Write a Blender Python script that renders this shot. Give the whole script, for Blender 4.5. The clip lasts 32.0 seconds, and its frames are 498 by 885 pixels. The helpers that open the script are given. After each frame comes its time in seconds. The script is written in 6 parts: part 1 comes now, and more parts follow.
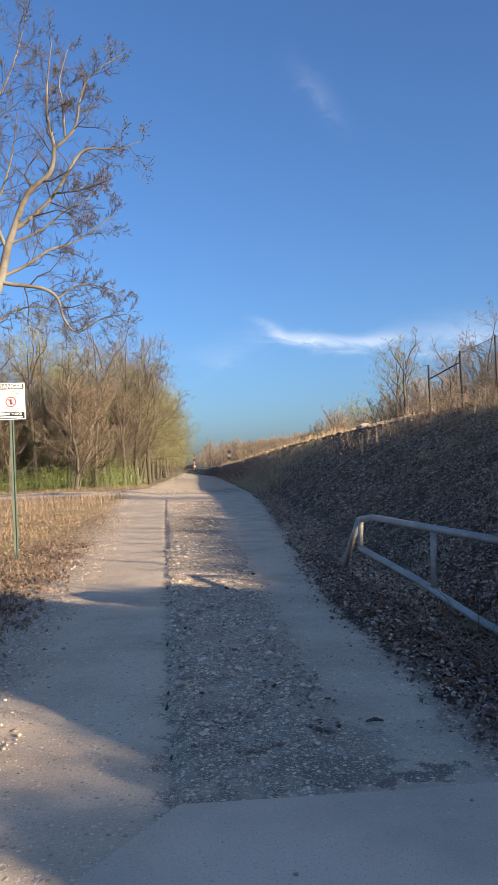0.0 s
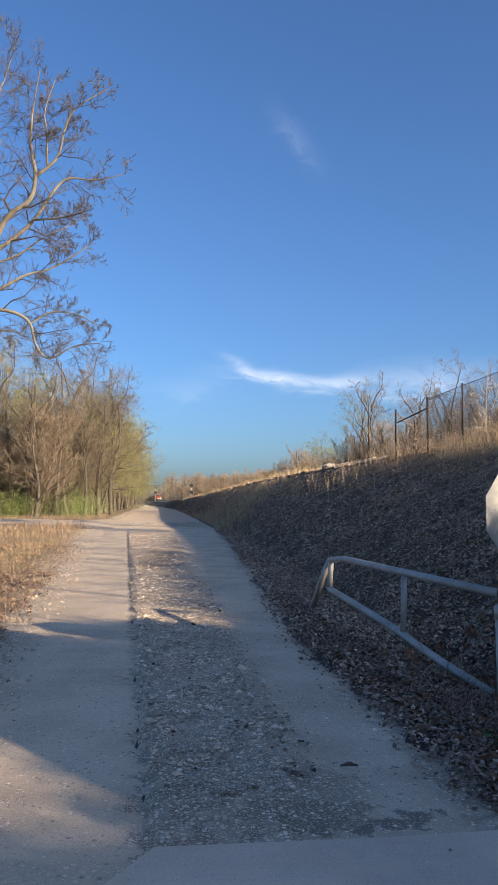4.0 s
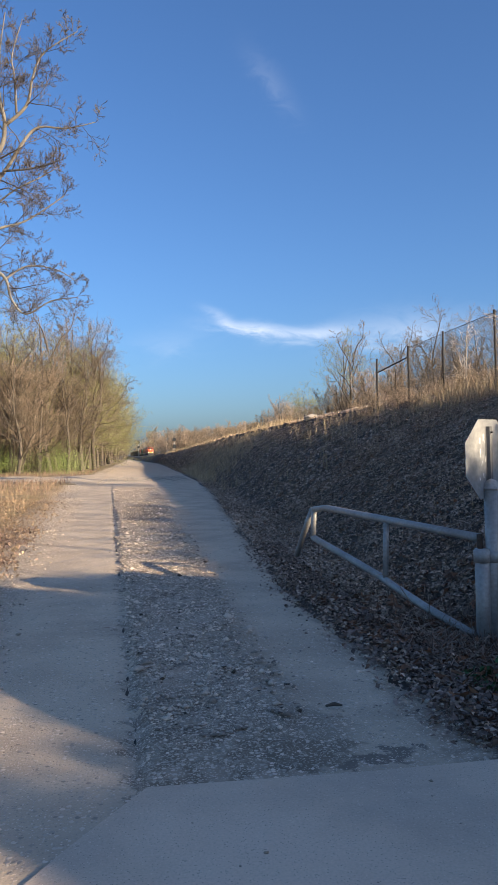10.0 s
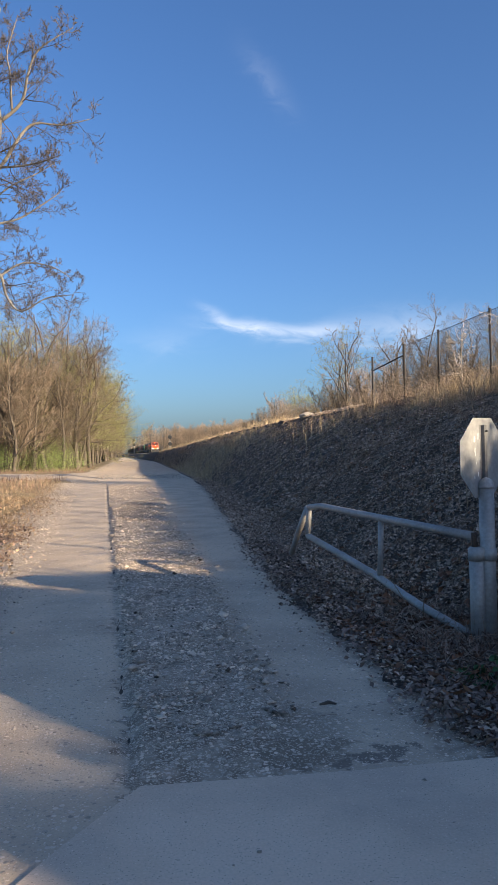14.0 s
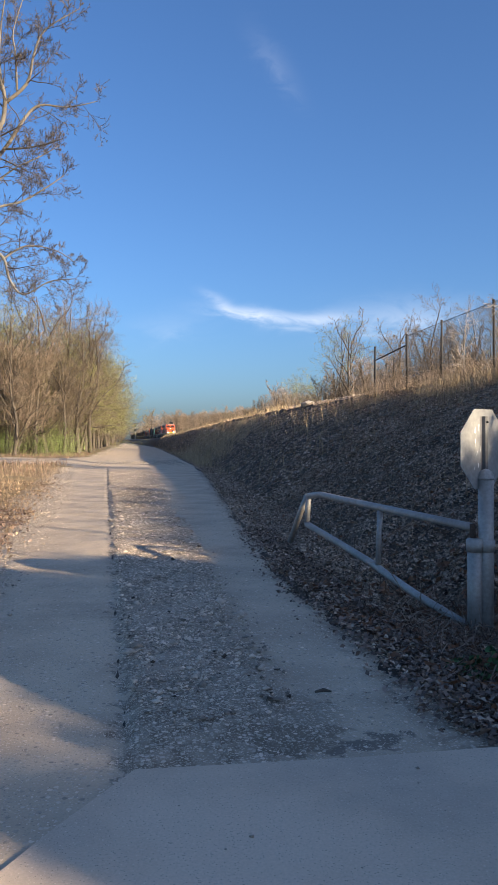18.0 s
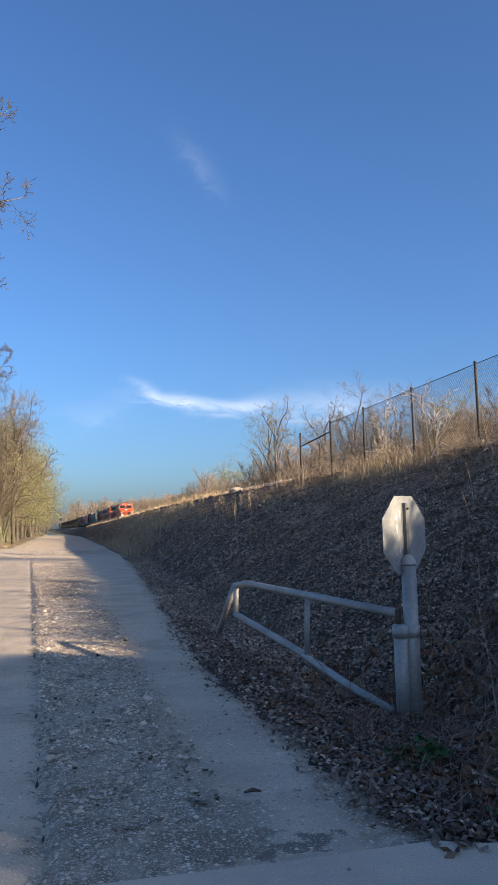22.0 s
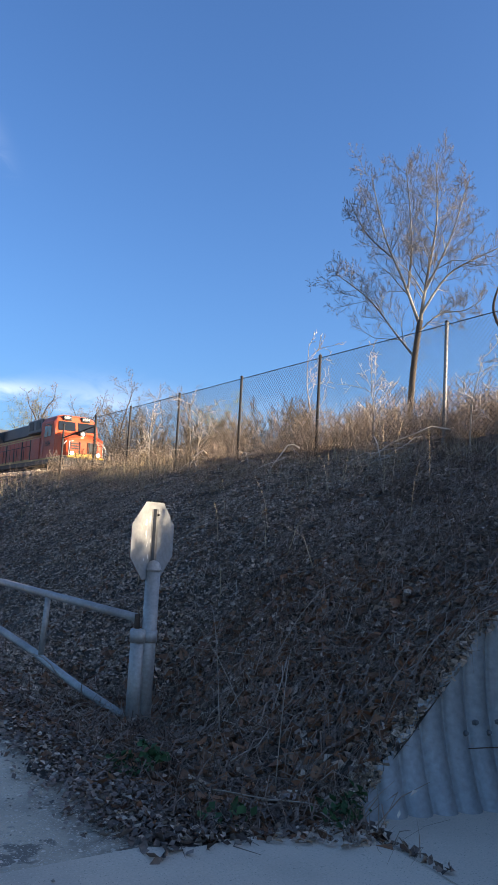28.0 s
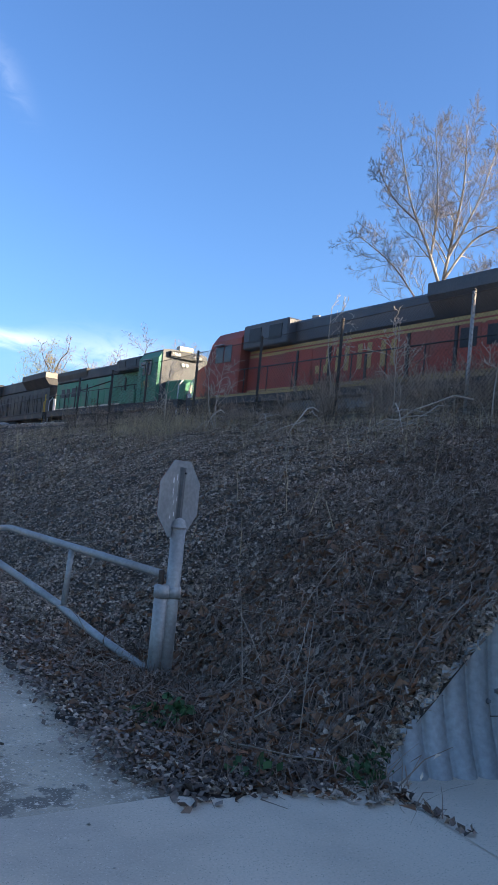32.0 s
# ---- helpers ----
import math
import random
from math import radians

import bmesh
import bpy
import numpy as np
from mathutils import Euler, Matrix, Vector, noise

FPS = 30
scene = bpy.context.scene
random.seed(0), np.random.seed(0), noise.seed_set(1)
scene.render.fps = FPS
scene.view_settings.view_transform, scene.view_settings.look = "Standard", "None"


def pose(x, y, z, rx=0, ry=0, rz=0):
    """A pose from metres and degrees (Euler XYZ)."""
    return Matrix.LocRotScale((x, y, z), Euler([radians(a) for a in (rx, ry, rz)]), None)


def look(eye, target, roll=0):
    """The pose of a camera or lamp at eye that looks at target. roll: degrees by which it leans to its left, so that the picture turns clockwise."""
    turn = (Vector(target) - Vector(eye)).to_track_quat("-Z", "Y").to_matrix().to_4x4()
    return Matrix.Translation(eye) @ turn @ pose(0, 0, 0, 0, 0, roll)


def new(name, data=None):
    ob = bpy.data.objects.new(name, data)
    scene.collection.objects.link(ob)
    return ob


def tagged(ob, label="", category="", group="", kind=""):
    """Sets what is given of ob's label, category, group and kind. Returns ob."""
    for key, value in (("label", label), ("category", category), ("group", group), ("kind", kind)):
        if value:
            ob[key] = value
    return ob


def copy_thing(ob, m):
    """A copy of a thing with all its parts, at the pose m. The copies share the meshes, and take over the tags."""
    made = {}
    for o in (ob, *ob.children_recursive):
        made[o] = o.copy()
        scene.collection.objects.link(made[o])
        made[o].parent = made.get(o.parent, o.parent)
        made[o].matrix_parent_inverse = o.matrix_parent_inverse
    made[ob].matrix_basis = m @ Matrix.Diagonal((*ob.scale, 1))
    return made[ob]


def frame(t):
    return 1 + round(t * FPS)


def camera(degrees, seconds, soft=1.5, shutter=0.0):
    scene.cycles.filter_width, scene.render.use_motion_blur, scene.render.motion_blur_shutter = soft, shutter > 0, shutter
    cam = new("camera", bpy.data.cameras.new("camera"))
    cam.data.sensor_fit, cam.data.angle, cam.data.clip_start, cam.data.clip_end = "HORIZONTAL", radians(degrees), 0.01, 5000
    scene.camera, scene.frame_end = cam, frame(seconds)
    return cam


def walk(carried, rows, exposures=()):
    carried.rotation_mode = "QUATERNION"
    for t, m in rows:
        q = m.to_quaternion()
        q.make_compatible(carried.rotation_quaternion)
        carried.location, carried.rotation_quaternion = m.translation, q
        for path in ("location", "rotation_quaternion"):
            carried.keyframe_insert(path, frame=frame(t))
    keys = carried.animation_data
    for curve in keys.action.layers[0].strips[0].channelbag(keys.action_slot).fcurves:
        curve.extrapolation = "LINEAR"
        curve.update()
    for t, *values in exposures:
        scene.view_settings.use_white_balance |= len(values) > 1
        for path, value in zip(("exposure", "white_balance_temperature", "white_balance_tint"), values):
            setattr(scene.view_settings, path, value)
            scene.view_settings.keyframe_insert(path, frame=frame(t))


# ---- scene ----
cam = camera(35.7, 32.0, 1.1)
PATH = [
    (0, (1.667, 0.355, 1.414), (1.815, 2.348, 1.477), -2.7),
    (0.5, (1.664, 0.35, 1.425), (1.839, 2.341, 1.496), -1.9),
    (1, (1.671, 0.332, 1.426), (1.848, 2.323, 1.512), -1.3),
    (1.5, (1.623, 0.335, 1.426), (1.788, 2.326, 1.517), -1.2),
    (2, (1.566, 0.337, 1.425), (1.722, 2.329, 1.521), -1.2),
    (2.5, (1.55, 0.328, 1.422), (1.719, 2.317, 1.534), -1.2),
    (3, (1.532, 0.326, 1.42), (1.734, 2.312, 1.556), -1.3),
    (3.5, (1.54, 0.334, 1.426), (1.776, 2.314, 1.577), -0.7),
    (5.5, (1.513, 0.386, 1.421), (1.733, 2.368, 1.575), 1.2),
    (6, (1.518, 0.381, 1.413), (1.73, 2.365, 1.554), 0.8),
    (6.5, (1.522, 0.369, 1.407), (1.752, 2.352, 1.536), 0.0),
    (7, (1.526, 0.356, 1.406), (1.775, 2.337, 1.527), -0.6),
    (7.5, (1.529, 0.343, 1.411), (1.796, 2.322, 1.528), -1.1),
    (8, (1.535, 0.328, 1.414), (1.816, 2.305, 1.529), -1.2),
    (8.5, (1.539, 0.324, 1.416), (1.829, 2.3, 1.521), -1.3),
    (9, (1.542, 0.321, 1.416), (1.836, 2.298, 1.499), -1.4),
    (9.5, (1.539, 0.323, 1.418), (1.834, 2.301, 1.472), -1.5),
    (10, (1.538, 0.323, 1.42), (1.826, 2.302, 1.449), -1.4),
    (10.5, (1.539, 0.321, 1.419), (1.816, 2.301, 1.439), -1.5),
    (11, (1.537, 0.321, 1.419), (1.806, 2.303, 1.441), -1.5),
    (11.5, (1.534, 0.323, 1.415), (1.796, 2.306, 1.444), -1.4),
    (12, (1.535, 0.326, 1.415), (1.798, 2.309, 1.449), -1.4),
    (12.5, (1.544, 0.325, 1.417), (1.814, 2.307, 1.452), -1.5),
    (13, (1.553, 0.322, 1.42), (1.831, 2.302, 1.452), -1.5),
    (13.5, (1.547, 0.324, 1.42), (1.839, 2.302, 1.45), -1.4),
    (14, (1.545, 0.329, 1.423), (1.844, 2.306, 1.446), -1.3),
    (14.5, (1.544, 0.33, 1.424), (1.843, 2.307, 1.441), -1.3),
    (16.5, (1.555, 0.322, 1.424), (1.848, 2.3, 1.427), -1.0),
    (17, (1.558, 0.323, 1.422), (1.85, 2.302, 1.425), -0.9),
    (17.5, (1.559, 0.329, 1.42), (1.85, 2.308, 1.418), -0.6),
    (18, (1.552, 0.335, 1.42), (1.848, 2.313, 1.411), -0.3),
    (18.5, (1.547, 0.336, 1.419), (1.851, 2.313, 1.407), -0.1),
    (19, (1.54, 0.337, 1.422), (1.856, 2.312, 1.413), 0.1),
    (19.5, (1.543, 0.328, 1.423), (1.872, 2.301, 1.436), -0.3),
    (20, (1.547, 0.317, 1.426), (1.893, 2.286, 1.479), -0.8),
    (20.5, (1.556, 0.308, 1.434), (1.91, 2.275, 1.522), -1.1),
    (21, (1.569, 0.303, 1.443), (1.972, 2.256, 1.596), -1.3),
    (21.5, (1.572, 0.292, 1.446), (2.011, 2.234, 1.637), -1.5),
    (22, (1.57, 0.288, 1.45), (2.048, 2.219, 1.66), -1.5),
    (22.5, (1.564, 0.306, 1.474), (2.079, 2.226, 1.694), -1.4),
    (23, (1.562, 0.311, 1.478), (2.115, 2.22, 1.697), -1.1),
    (23.5, (1.57, 0.31, 1.484), (2.149, 2.211, 1.704), -0.7),
    (24, (1.572, 0.313, 1.489), (2.167, 2.21, 1.71), -0.4),
    (24.5, (1.569, 0.319, 1.499), (2.17, 2.214, 1.719), 0.2),
    (26.5, (1.563, 0.313, 1.501), (2.23, 2.189, 1.688), 1.9),
    (27, (1.569, 0.318, 1.503), (2.3, 2.17, 1.686), 2.3),
    (27.5, (1.582, 0.304, 1.506), (2.434, 2.103, 1.699), 2.8),
    (28, (1.61, 0.269, 1.5), (2.641, 1.969, 1.712), 3.2),
    (28.5, (1.603, 0.266, 1.499), (2.822, 1.835, 1.726), 2.9),
    (29, (1.593, 0.269, 1.508), (2.951, 1.719, 1.743), 3.2),
    (29.2, (1.567, 0.281, 1.504), (2.936, 1.714, 1.777), 3.1),
    (29.3, (1.555, 0.288, 1.503), (2.867, 1.774, 1.764), 3.0),
    (29.4, (1.542, 0.294, 1.501), (2.769, 1.851, 1.762), 3.0),
    (29.5, (1.529, 0.3, 1.499), (2.644, 1.942, 1.744), 2.9),
    (30, (1.498, 0.342, 1.494), (2.296, 2.166, 1.692), 3.7),
    (30.5, (1.491, 0.371, 1.487), (2.259, 2.213, 1.616), 3.1),
    (31, (1.491, 0.368, 1.485), (2.31, 2.19, 1.579), 3.9),
    (31.5, (1.484, 0.352, 1.488), (2.389, 2.133, 1.586), 4.9),
    (32, (1.479, 0.346, 1.501), (2.499, 2.063, 1.609), 5.6),
]
walk(cam, [(t, look(eye, target, roll)) for t, eye, target, roll in PATH], exposures=[(0.0, 1.22, 6400, 13), (20.0, 1.22, 6350, 13), (24.0, 1.4, 6250, 13), (27.0, 1.5, 6250, 13), (28.0, 1.55, 6300, 13), (29.0, 1.78, 6350, 13), (29.5, 1.74, 6350, 13), (30.5, 1.76, 6450, 13), (32.0, 1.93, 6500, 13)])

# ---- world, sun ----
SUN = Vector((0.732, -0.681, 0.0)).normalized()
EL = radians(16.5)
TO_SUN = Vector((SUN.x * math.cos(EL), SUN.y * math.cos(EL), math.sin(EL)))
world = bpy.data.worlds.new("sky")
scene.world = world
world.use_nodes = True
wn, wl = world.node_tree.nodes, world.node_tree.links
wn.clear()
sky = wn.new("ShaderNodeTexSky")
sky.sky_type, sky.sun_disc = "NISHITA", False
sky.sun_elevation = EL
sky.sun_rotation = math.atan2(SUN.x, SUN.y)
sky.altitude, sky.air_density, sky.dust_density, sky.ozone_density = 200, 1.0, 2.1, 6.5


def wnode(kind, **kw):
    n = wn.new(kind)
    for k, v in kw.items():
        n.inputs[k].default_value = v
    return n


def wmath(op, a, b=None, c=None):
    n = wn.new("ShaderNodeMath")
    n.operation = op
    for k, v in enumerate((a, b, c)):
        if v is None:
            continue
        if isinstance(v, (int, float)):
            n.inputs[k].default_value = v
        else:
            wl.new(v, n.inputs[k])
    return n.outputs[0]


# thin cirrus wisps low in the sky, by azimuth and elevation in degrees
wtc = wn.new("ShaderNodeTexCoord")
wsep = wn.new("ShaderNodeSeparateXYZ")
wl.new(wtc.outputs["Generated"], wsep.inputs[0])
az = wmath("MULTIPLY", wmath("ARCTAN2", wsep.outputs[0], wsep.outputs[1]), 57.2958)
el = wmath("MULTIPLY", wmath("ARCSINE", wsep.outputs[2]), 57.2958)
wcomb = wn.new("ShaderNodeCombineXYZ")
wl.new(wmath("MULTIPLY", az, 0.28), wcomb.inputs[0])
wl.new(wmath("MULTIPLY", el, 0.75), wcomb.inputs[1])
wno = wnode("ShaderNodeTexNoise", Scale=1.0, Detail=8.0, Roughness=0.6, Distortion=1.0)
wl.new(wcomb.outputs[0], wno.inputs["Vector"])
wob = wmath("MULTIPLY", wmath("SUBTRACT", wno.outputs[0], 0.5), 1.0)


def wisp(a0, e0, slope, half_a, half_e, gain):
    da = wmath("SUBTRACT", az, a0)
    de = wmath("SUBTRACT", wmath("SUBTRACT", el, e0), wmath("MULTIPLY", da, slope))
    de = wmath("ADD", de, wmath("MULTIPLY", wob, half_e * 3.0))
    r = wmath("ADD", wmath("POWER", wmath("ABSOLUTE", wmath("DIVIDE", da, half_a)), 2.0), wmath("POWER", wmath("ABSOLUTE", wmath("DIVIDE", de, half_e)), 2.0))
    v = wmath("MULTIPLY", wmath("EXPONENT", wmath("MULTIPLY", r, -1.0)), gain)
    return v


cl = wisp(9.1, 9.15, -0.12, 3.0, 0.42, 0.6)
for w in ((6.2, 10.1, -0.45, 1.0, 0.4, 0.4), (13.6, 8.7, 0.06, 2.6, 0.5, 0.42), (20.0, 8.6, 0.0, 4.5, 1.2, 0.27), (10.6, 25.8, -0.9, 1.6, 1.1, 0.07), (34.0, 7.6, 0.0, 9.0, 1.6, 0.16), (2.5, 8.3, 0.1, 3.0, 1.0, 0.08)):
    cl = wmath("ADD", cl, wisp(*w))
cl = wmath("MINIMUM", wmath("MULTIPLY", cl, wmath("MAXIMUM", 0.1, wmath("ADD", -0.55, wmath("MULTIPLY", wno.outputs[0], 2.9)))), 0.9)
wmix = wn.new("ShaderNodeMix")
wmix.data_type = "RGBA"
wl.new(cl, wmix.inputs[0])
wl.new(sky.outputs[0], wmix.inputs[6])
wmix.inputs[7].default_value = (5.2, 5.6, 6.2, 1)
bg = wn.new("ShaderNodeBackground")
bg.inputs[1].default_value = 0.085
wl.new(wmix.outputs[2], bg.inputs[0])
wout = wn.new("ShaderNodeOutputWorld")
wl.new(bg.outputs[0], wout.inputs[0])

sun = new("sun", bpy.data.lights.new("sun", "SUN"))
sun.data.energy, sun.data.angle, sun.data.color = 5.0, radians(0.55), (1.0, 0.83, 0.58)
sun.matrix_world = look((0, 0, 50), Vector((0, 0, 50)) - TO_SUN)


# ---- materials ----
def mat(name, col, col2=None, scale=6.0, rough=0.85, metal=0.0, bump=0.3, fine=60.0, spread=0.0, island=0.0, dirt=None, dirt_scale=1.2, dirt_amt=0.5, spec=0.3, coords="Object", emit=0.0):
    m = bpy.data.materials.new(name)
    m.use_nodes = True
    nt = m.node_tree
    b = nt.nodes["Principled BSDF"]
    b.inputs["Roughness"].default_value, b.inputs["Metallic"].default_value = rough, metal
    b.inputs["Specular IOR Level"].default_value = spec
    tc = nt.nodes.new("ShaderNodeTexCoord")

    def noise_tex(sc, det=5.0):
        n = nt.nodes.new("ShaderNodeTexNoise")
        n.inputs["Scale"].default_value, n.inputs["Detail"].default_value = sc, det
        nt.links.new(tc.outputs[coords], n.inputs["Vector"])
        return n

    def ramp(fac, lo, hi):
        n = nt.nodes.new("ShaderNodeMapRange")
        n.inputs[1].default_value, n.inputs[2].default_value = lo, hi
        nt.links.new(fac, n.inputs[0])
        return n.outputs[0]

    def mixc(fac, a, c):
        n = nt.nodes.new("ShaderNodeMix")
        n.data_type = "RGBA"
        for k, v in ((0, fac), (6, a), (7, c)):
            if isinstance(v, tuple):
                n.inputs[k].default_value = (*v, 1)
            elif isinstance(v, float):
                n.inputs[k].default_value = v
            else:
                nt.links.new(v, n.inputs[k])
        return n.outputs[2]

    big, small = noise_tex(scale), noise_tex(fine, 3.0)
    out = mixc(ramp(big.outputs[0], 0.35, 0.65), col, col2 or tuple(c * 0.75 for c in col))
    if dirt:
        d = noise_tex(dirt_scale, 6.0)
        k = nt.nodes.new("ShaderNodeMath")
        k.operation = "MULTIPLY"
        nt.links.new(ramp(d.outputs[0], 0.48, 0.68), k.inputs[0])
        k.inputs[1].default_value = dirt_amt
        out = mixc(k.outputs[0], out, dirt)
    hsv = nt.nodes.new("ShaderNodeHueSaturation")
    nt.links.new(out, hsv.inputs["Color"])
    val = ramp(small.outputs[0], 0.2, 0.8)
    r2 = nt.nodes.new("ShaderNodeMapRange")
    r2.inputs[3].default_value, r2.inputs[4].default_value = 0.8, 1.2
    nt.links.new(val, r2.inputs[0])
    v = r2.outputs[0]
    if spread or island:
        src = nt.nodes.new("ShaderNodeObjectInfo").outputs["Random"] if spread else nt.nodes.new("ShaderNodeNewGeometry").outputs["Random Per Island"]
        r3 = nt.nodes.new("ShaderNodeMapRange")
        r3.inputs[3].default_value, r3.inputs[4].default_value = 1 - (spread or island), 1 + (spread or island)
        nt.links.new(src, r3.inputs[0])
        k = nt.nodes.new("ShaderNodeMath")
        k.operation = "MULTIPLY"
        nt.links.new(v, k.inputs[0])
        nt.links.new(r3.outputs[0], k.inputs[1])
        v = k.outputs[0]
    nt.links.new(v, hsv.inputs["Value"])
    nt.links.new(hsv.outputs[0], b.inputs["Base Color"])
    if bump:
        bp = nt.nodes.new("ShaderNodeBump")
        bp.inputs["Strength"].default_value, bp.inputs["Distance"].default_value = bump, 0.02
        nt.links.new(small.outputs[0], bp.inputs["Height"])
        nt.links.new(bp.outputs[0], b.inputs["Normal"])
    if emit:
        b.inputs["Emission Color"].default_value = (1.0, 0.85, 0.6, 1)
        b.inputs["Emission Strength"].default_value = emit
    return m


M = {}
M["soil"] = mat("soil", (0.11, 0.078, 0.056), (0.055, 0.04, 0.03), 5.0, 0.95, bump=0.8, fine=45, dirt=(0.16, 0.125, 0.09), dirt_scale=0.6)
M["meadow"] = mat("meadow", (0.30, 0.22, 0.12), (0.2, 0.15, 0.09), 1.2, 0.95, bump=0.8, fine=40, dirt=(0.14, 0.13, 0.05), dirt_scale=0.35)
M["dirt_road"] = mat("dirt_road", (0.55, 0.44, 0.32), (0.46, 0.365, 0.265), 1.5, 0.92, bump=0.5, fine=70, dirt=(0.34, 0.26, 0.19), dirt_scale=0.9, dirt_amt=0.45)
M["gravel"] = mat("gravel", (0.66, 0.54, 0.42), (0.4, 0.32, 0.245), 8, 0.9, bump=0.4, fine=90, island=0.6)
M["ballast"] = mat("ballast", (0.30, 0.27, 0.24), (0.2, 0.18, 0.16), 1.5, 0.95, bump=1.0, fine=14, dirt=(0.12, 0.09, 0.07), dirt_scale=0.5)
M["leaf"] = mat("leaf", (0.55, 0.405, 0.29), (0.35, 0.245, 0.175), 1.2, 0.75, bump=0.2, fine=50, island=0.6)
# browner litter; on the culvert side its dark tone also holds weed shade
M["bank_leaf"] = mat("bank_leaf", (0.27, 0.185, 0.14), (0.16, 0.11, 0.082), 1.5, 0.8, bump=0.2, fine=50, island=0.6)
M["verge_leaf"] = mat("verge_leaf", (0.36, 0.25, 0.15), (0.24, 0.16, 0.095), 1.5, 0.8, bump=0.2, fine=50, island=0.5)
M["oak_leaf"] = mat("oak_leaf", (0.3, 0.14, 0.07), (0.19, 0.09, 0.05), 3, 0.75, bump=0.2, fine=50, island=0.4)
M["straw"] = mat("straw", (0.56, 0.42, 0.25), (0.4, 0.29, 0.165), 2, 0.85, bump=0.0, island=0.35)
M["verge"] = mat("verge", (0.37, 0.275, 0.17), (0.25, 0.18, 0.11), 1.0, 0.85, bump=0.0, island=0.4)
M["brush"] = mat("brush", (0.27, 0.18, 0.125), (0.16, 0.105, 0.075), 1.0, 0.9, bump=0.0, island=0.5)
M["stem"] = mat("stem", (0.42, 0.315, 0.23), (0.26, 0.19, 0.135), 2, 0.9, bump=0.0, island=0.35)
M["pale_stem"] = mat("pale_stem", (0.56, 0.47, 0.37), (0.38, 0.31, 0.24), 3, 0.85, bump=0.1)
M["bark"] = mat("bark", (0.13, 0.105, 0.08), (0.075, 0.06, 0.047), 3, 0.95, bump=0.8, fine=25, spread=0.15)
M["pale_bark"] = mat("pale_bark", (0.225, 0.2, 0.165), (0.12, 0.1, 0.078), 1.4, 0.9, bump=0.5, fine=20)
M["twig"] = mat("twig", (0.2, 0.155, 0.105), (0.13, 0.1, 0.07), 0.6, 0.9, bump=0.0, spread=0.3)
M["far_twig"] = mat("far_twig", (0.33, 0.25, 0.18), (0.24, 0.18, 0.13), 0.3, 0.9, bump=0.0, spread=0.25)
M["dark_limb"] = mat("dark_limb", (0.1, 0.08, 0.065), (0.055, 0.045, 0.04), 2.0, 0.9, bump=0.4, fine=20)
M["white_bark"] = mat("white_bark", (0.44, 0.4, 0.34), (0.2, 0.175, 0.145), 1.2, 0.9, bump=0.4, fine=20)
M["pale_twig"] = mat("pale_twig", (0.2, 0.17, 0.14), (0.13, 0.11, 0.09), 0.8, 0.9, bump=0.0)
M["grey_twig"] = mat("grey_twig", (0.12, 0.1, 0.08), (0.08, 0.066, 0.055), 0.8, 0.9, bump=0.0)
M["bud_twig"] = mat("bud_twig", (0.29, 0.285, 0.11), (0.19, 0.18, 0.08), 0.4, 0.9, bump=0.0, spread=0.25)
M["green"] = mat("green", (0.27, 0.33, 0.1), (0.18, 0.23, 0.07), 1.0, 0.7, bump=0.0, island=0.4)
M["weed"] = mat("weed", (0.05, 0.1, 0.03), (0.035, 0.07, 0.02), 6, 0.7, bump=0.0, island=0.4)
M["galv"] = mat("galv", (0.42, 0.39, 0.35), (0.31, 0.29, 0.26), 3, 0.55, 0.35, bump=0.06, fine=40, dirt=(0.3, 0.27, 0.24), dirt_scale=2.0, dirt_amt=0.4, spec=0.5)
M["culvert"] = mat("culvert", (0.38, 0.365, 0.34), (0.3, 0.29, 0.27), 2.2, 0.6, 0.25, bump=0.05, fine=30, dirt=(0.34, 0.31, 0.28), dirt_scale=1.3, dirt_amt=0.5, spec=0.5)
M["dark_steel"] = mat("dark_steel", (0.2, 0.195, 0.185), (0.15, 0.145, 0.14), 5, 0.6, 0.4, bump=0.05, fine=40)
M["rust"] = mat("rust", (0.14, 0.085, 0.055), (0.08, 0.055, 0.04), 5, 0.9, 0.2, bump=0.4, fine=60)
M["fence_steel"] = mat("fence_steel", (0.075, 0.065, 0.058), (0.05, 0.045, 0.04), 4, 0.85, 0.1, bump=0.1, fine=50)
M["sign_metal"] = mat("sign_metal", (0.34, 0.335, 0.315), (0.26, 0.255, 0.24), 5, 0.6, 0.0, bump=0.04, fine=30, dirt=(0.3, 0.28, 0.25), dirt_scale=4, dirt_amt=0.4, spec=0.5)
M["white"] = mat("white", (0.8, 0.79, 0.76), (0.74, 0.73, 0.7), 3, 0.5, bump=0.0)
M["black"] = mat("black", (0.02, 0.02, 0.021), (0.03, 0.03, 0.03), 3, 0.5, bump=0.0)
M["red"] = mat("red", (0.55, 0.05, 0.04), (0.5, 0.05, 0.04), 3, 0.5, bump=0.0)
M["post_green"] = mat("post_green", (0.16, 0.2, 0.15), (0.12, 0.15, 0.11), 6, 0.6, 0.2, bump=0.1)
# duller orange for locomotive sides: their shade is in the colour, with dust
M["side_orange"] = mat("side_orange", (0.48, 0.105, 0.06), (0.38, 0.09, 0.06), 1.0, 0.55, bump=0.03, fine=20, dirt=(0.3, 0.16, 0.12), dirt_scale=0.8, dirt_amt=0.7, spec=0.35)
M["roof_grey"] = mat("roof_grey", (0.07, 0.073, 0.08), (0.09, 0.09, 0.092), 1.0, 0.5, bump=0.03, fine=20, dirt=(0.13, 0.115, 0.1), dirt_scale=0.7, dirt_amt=0.5)
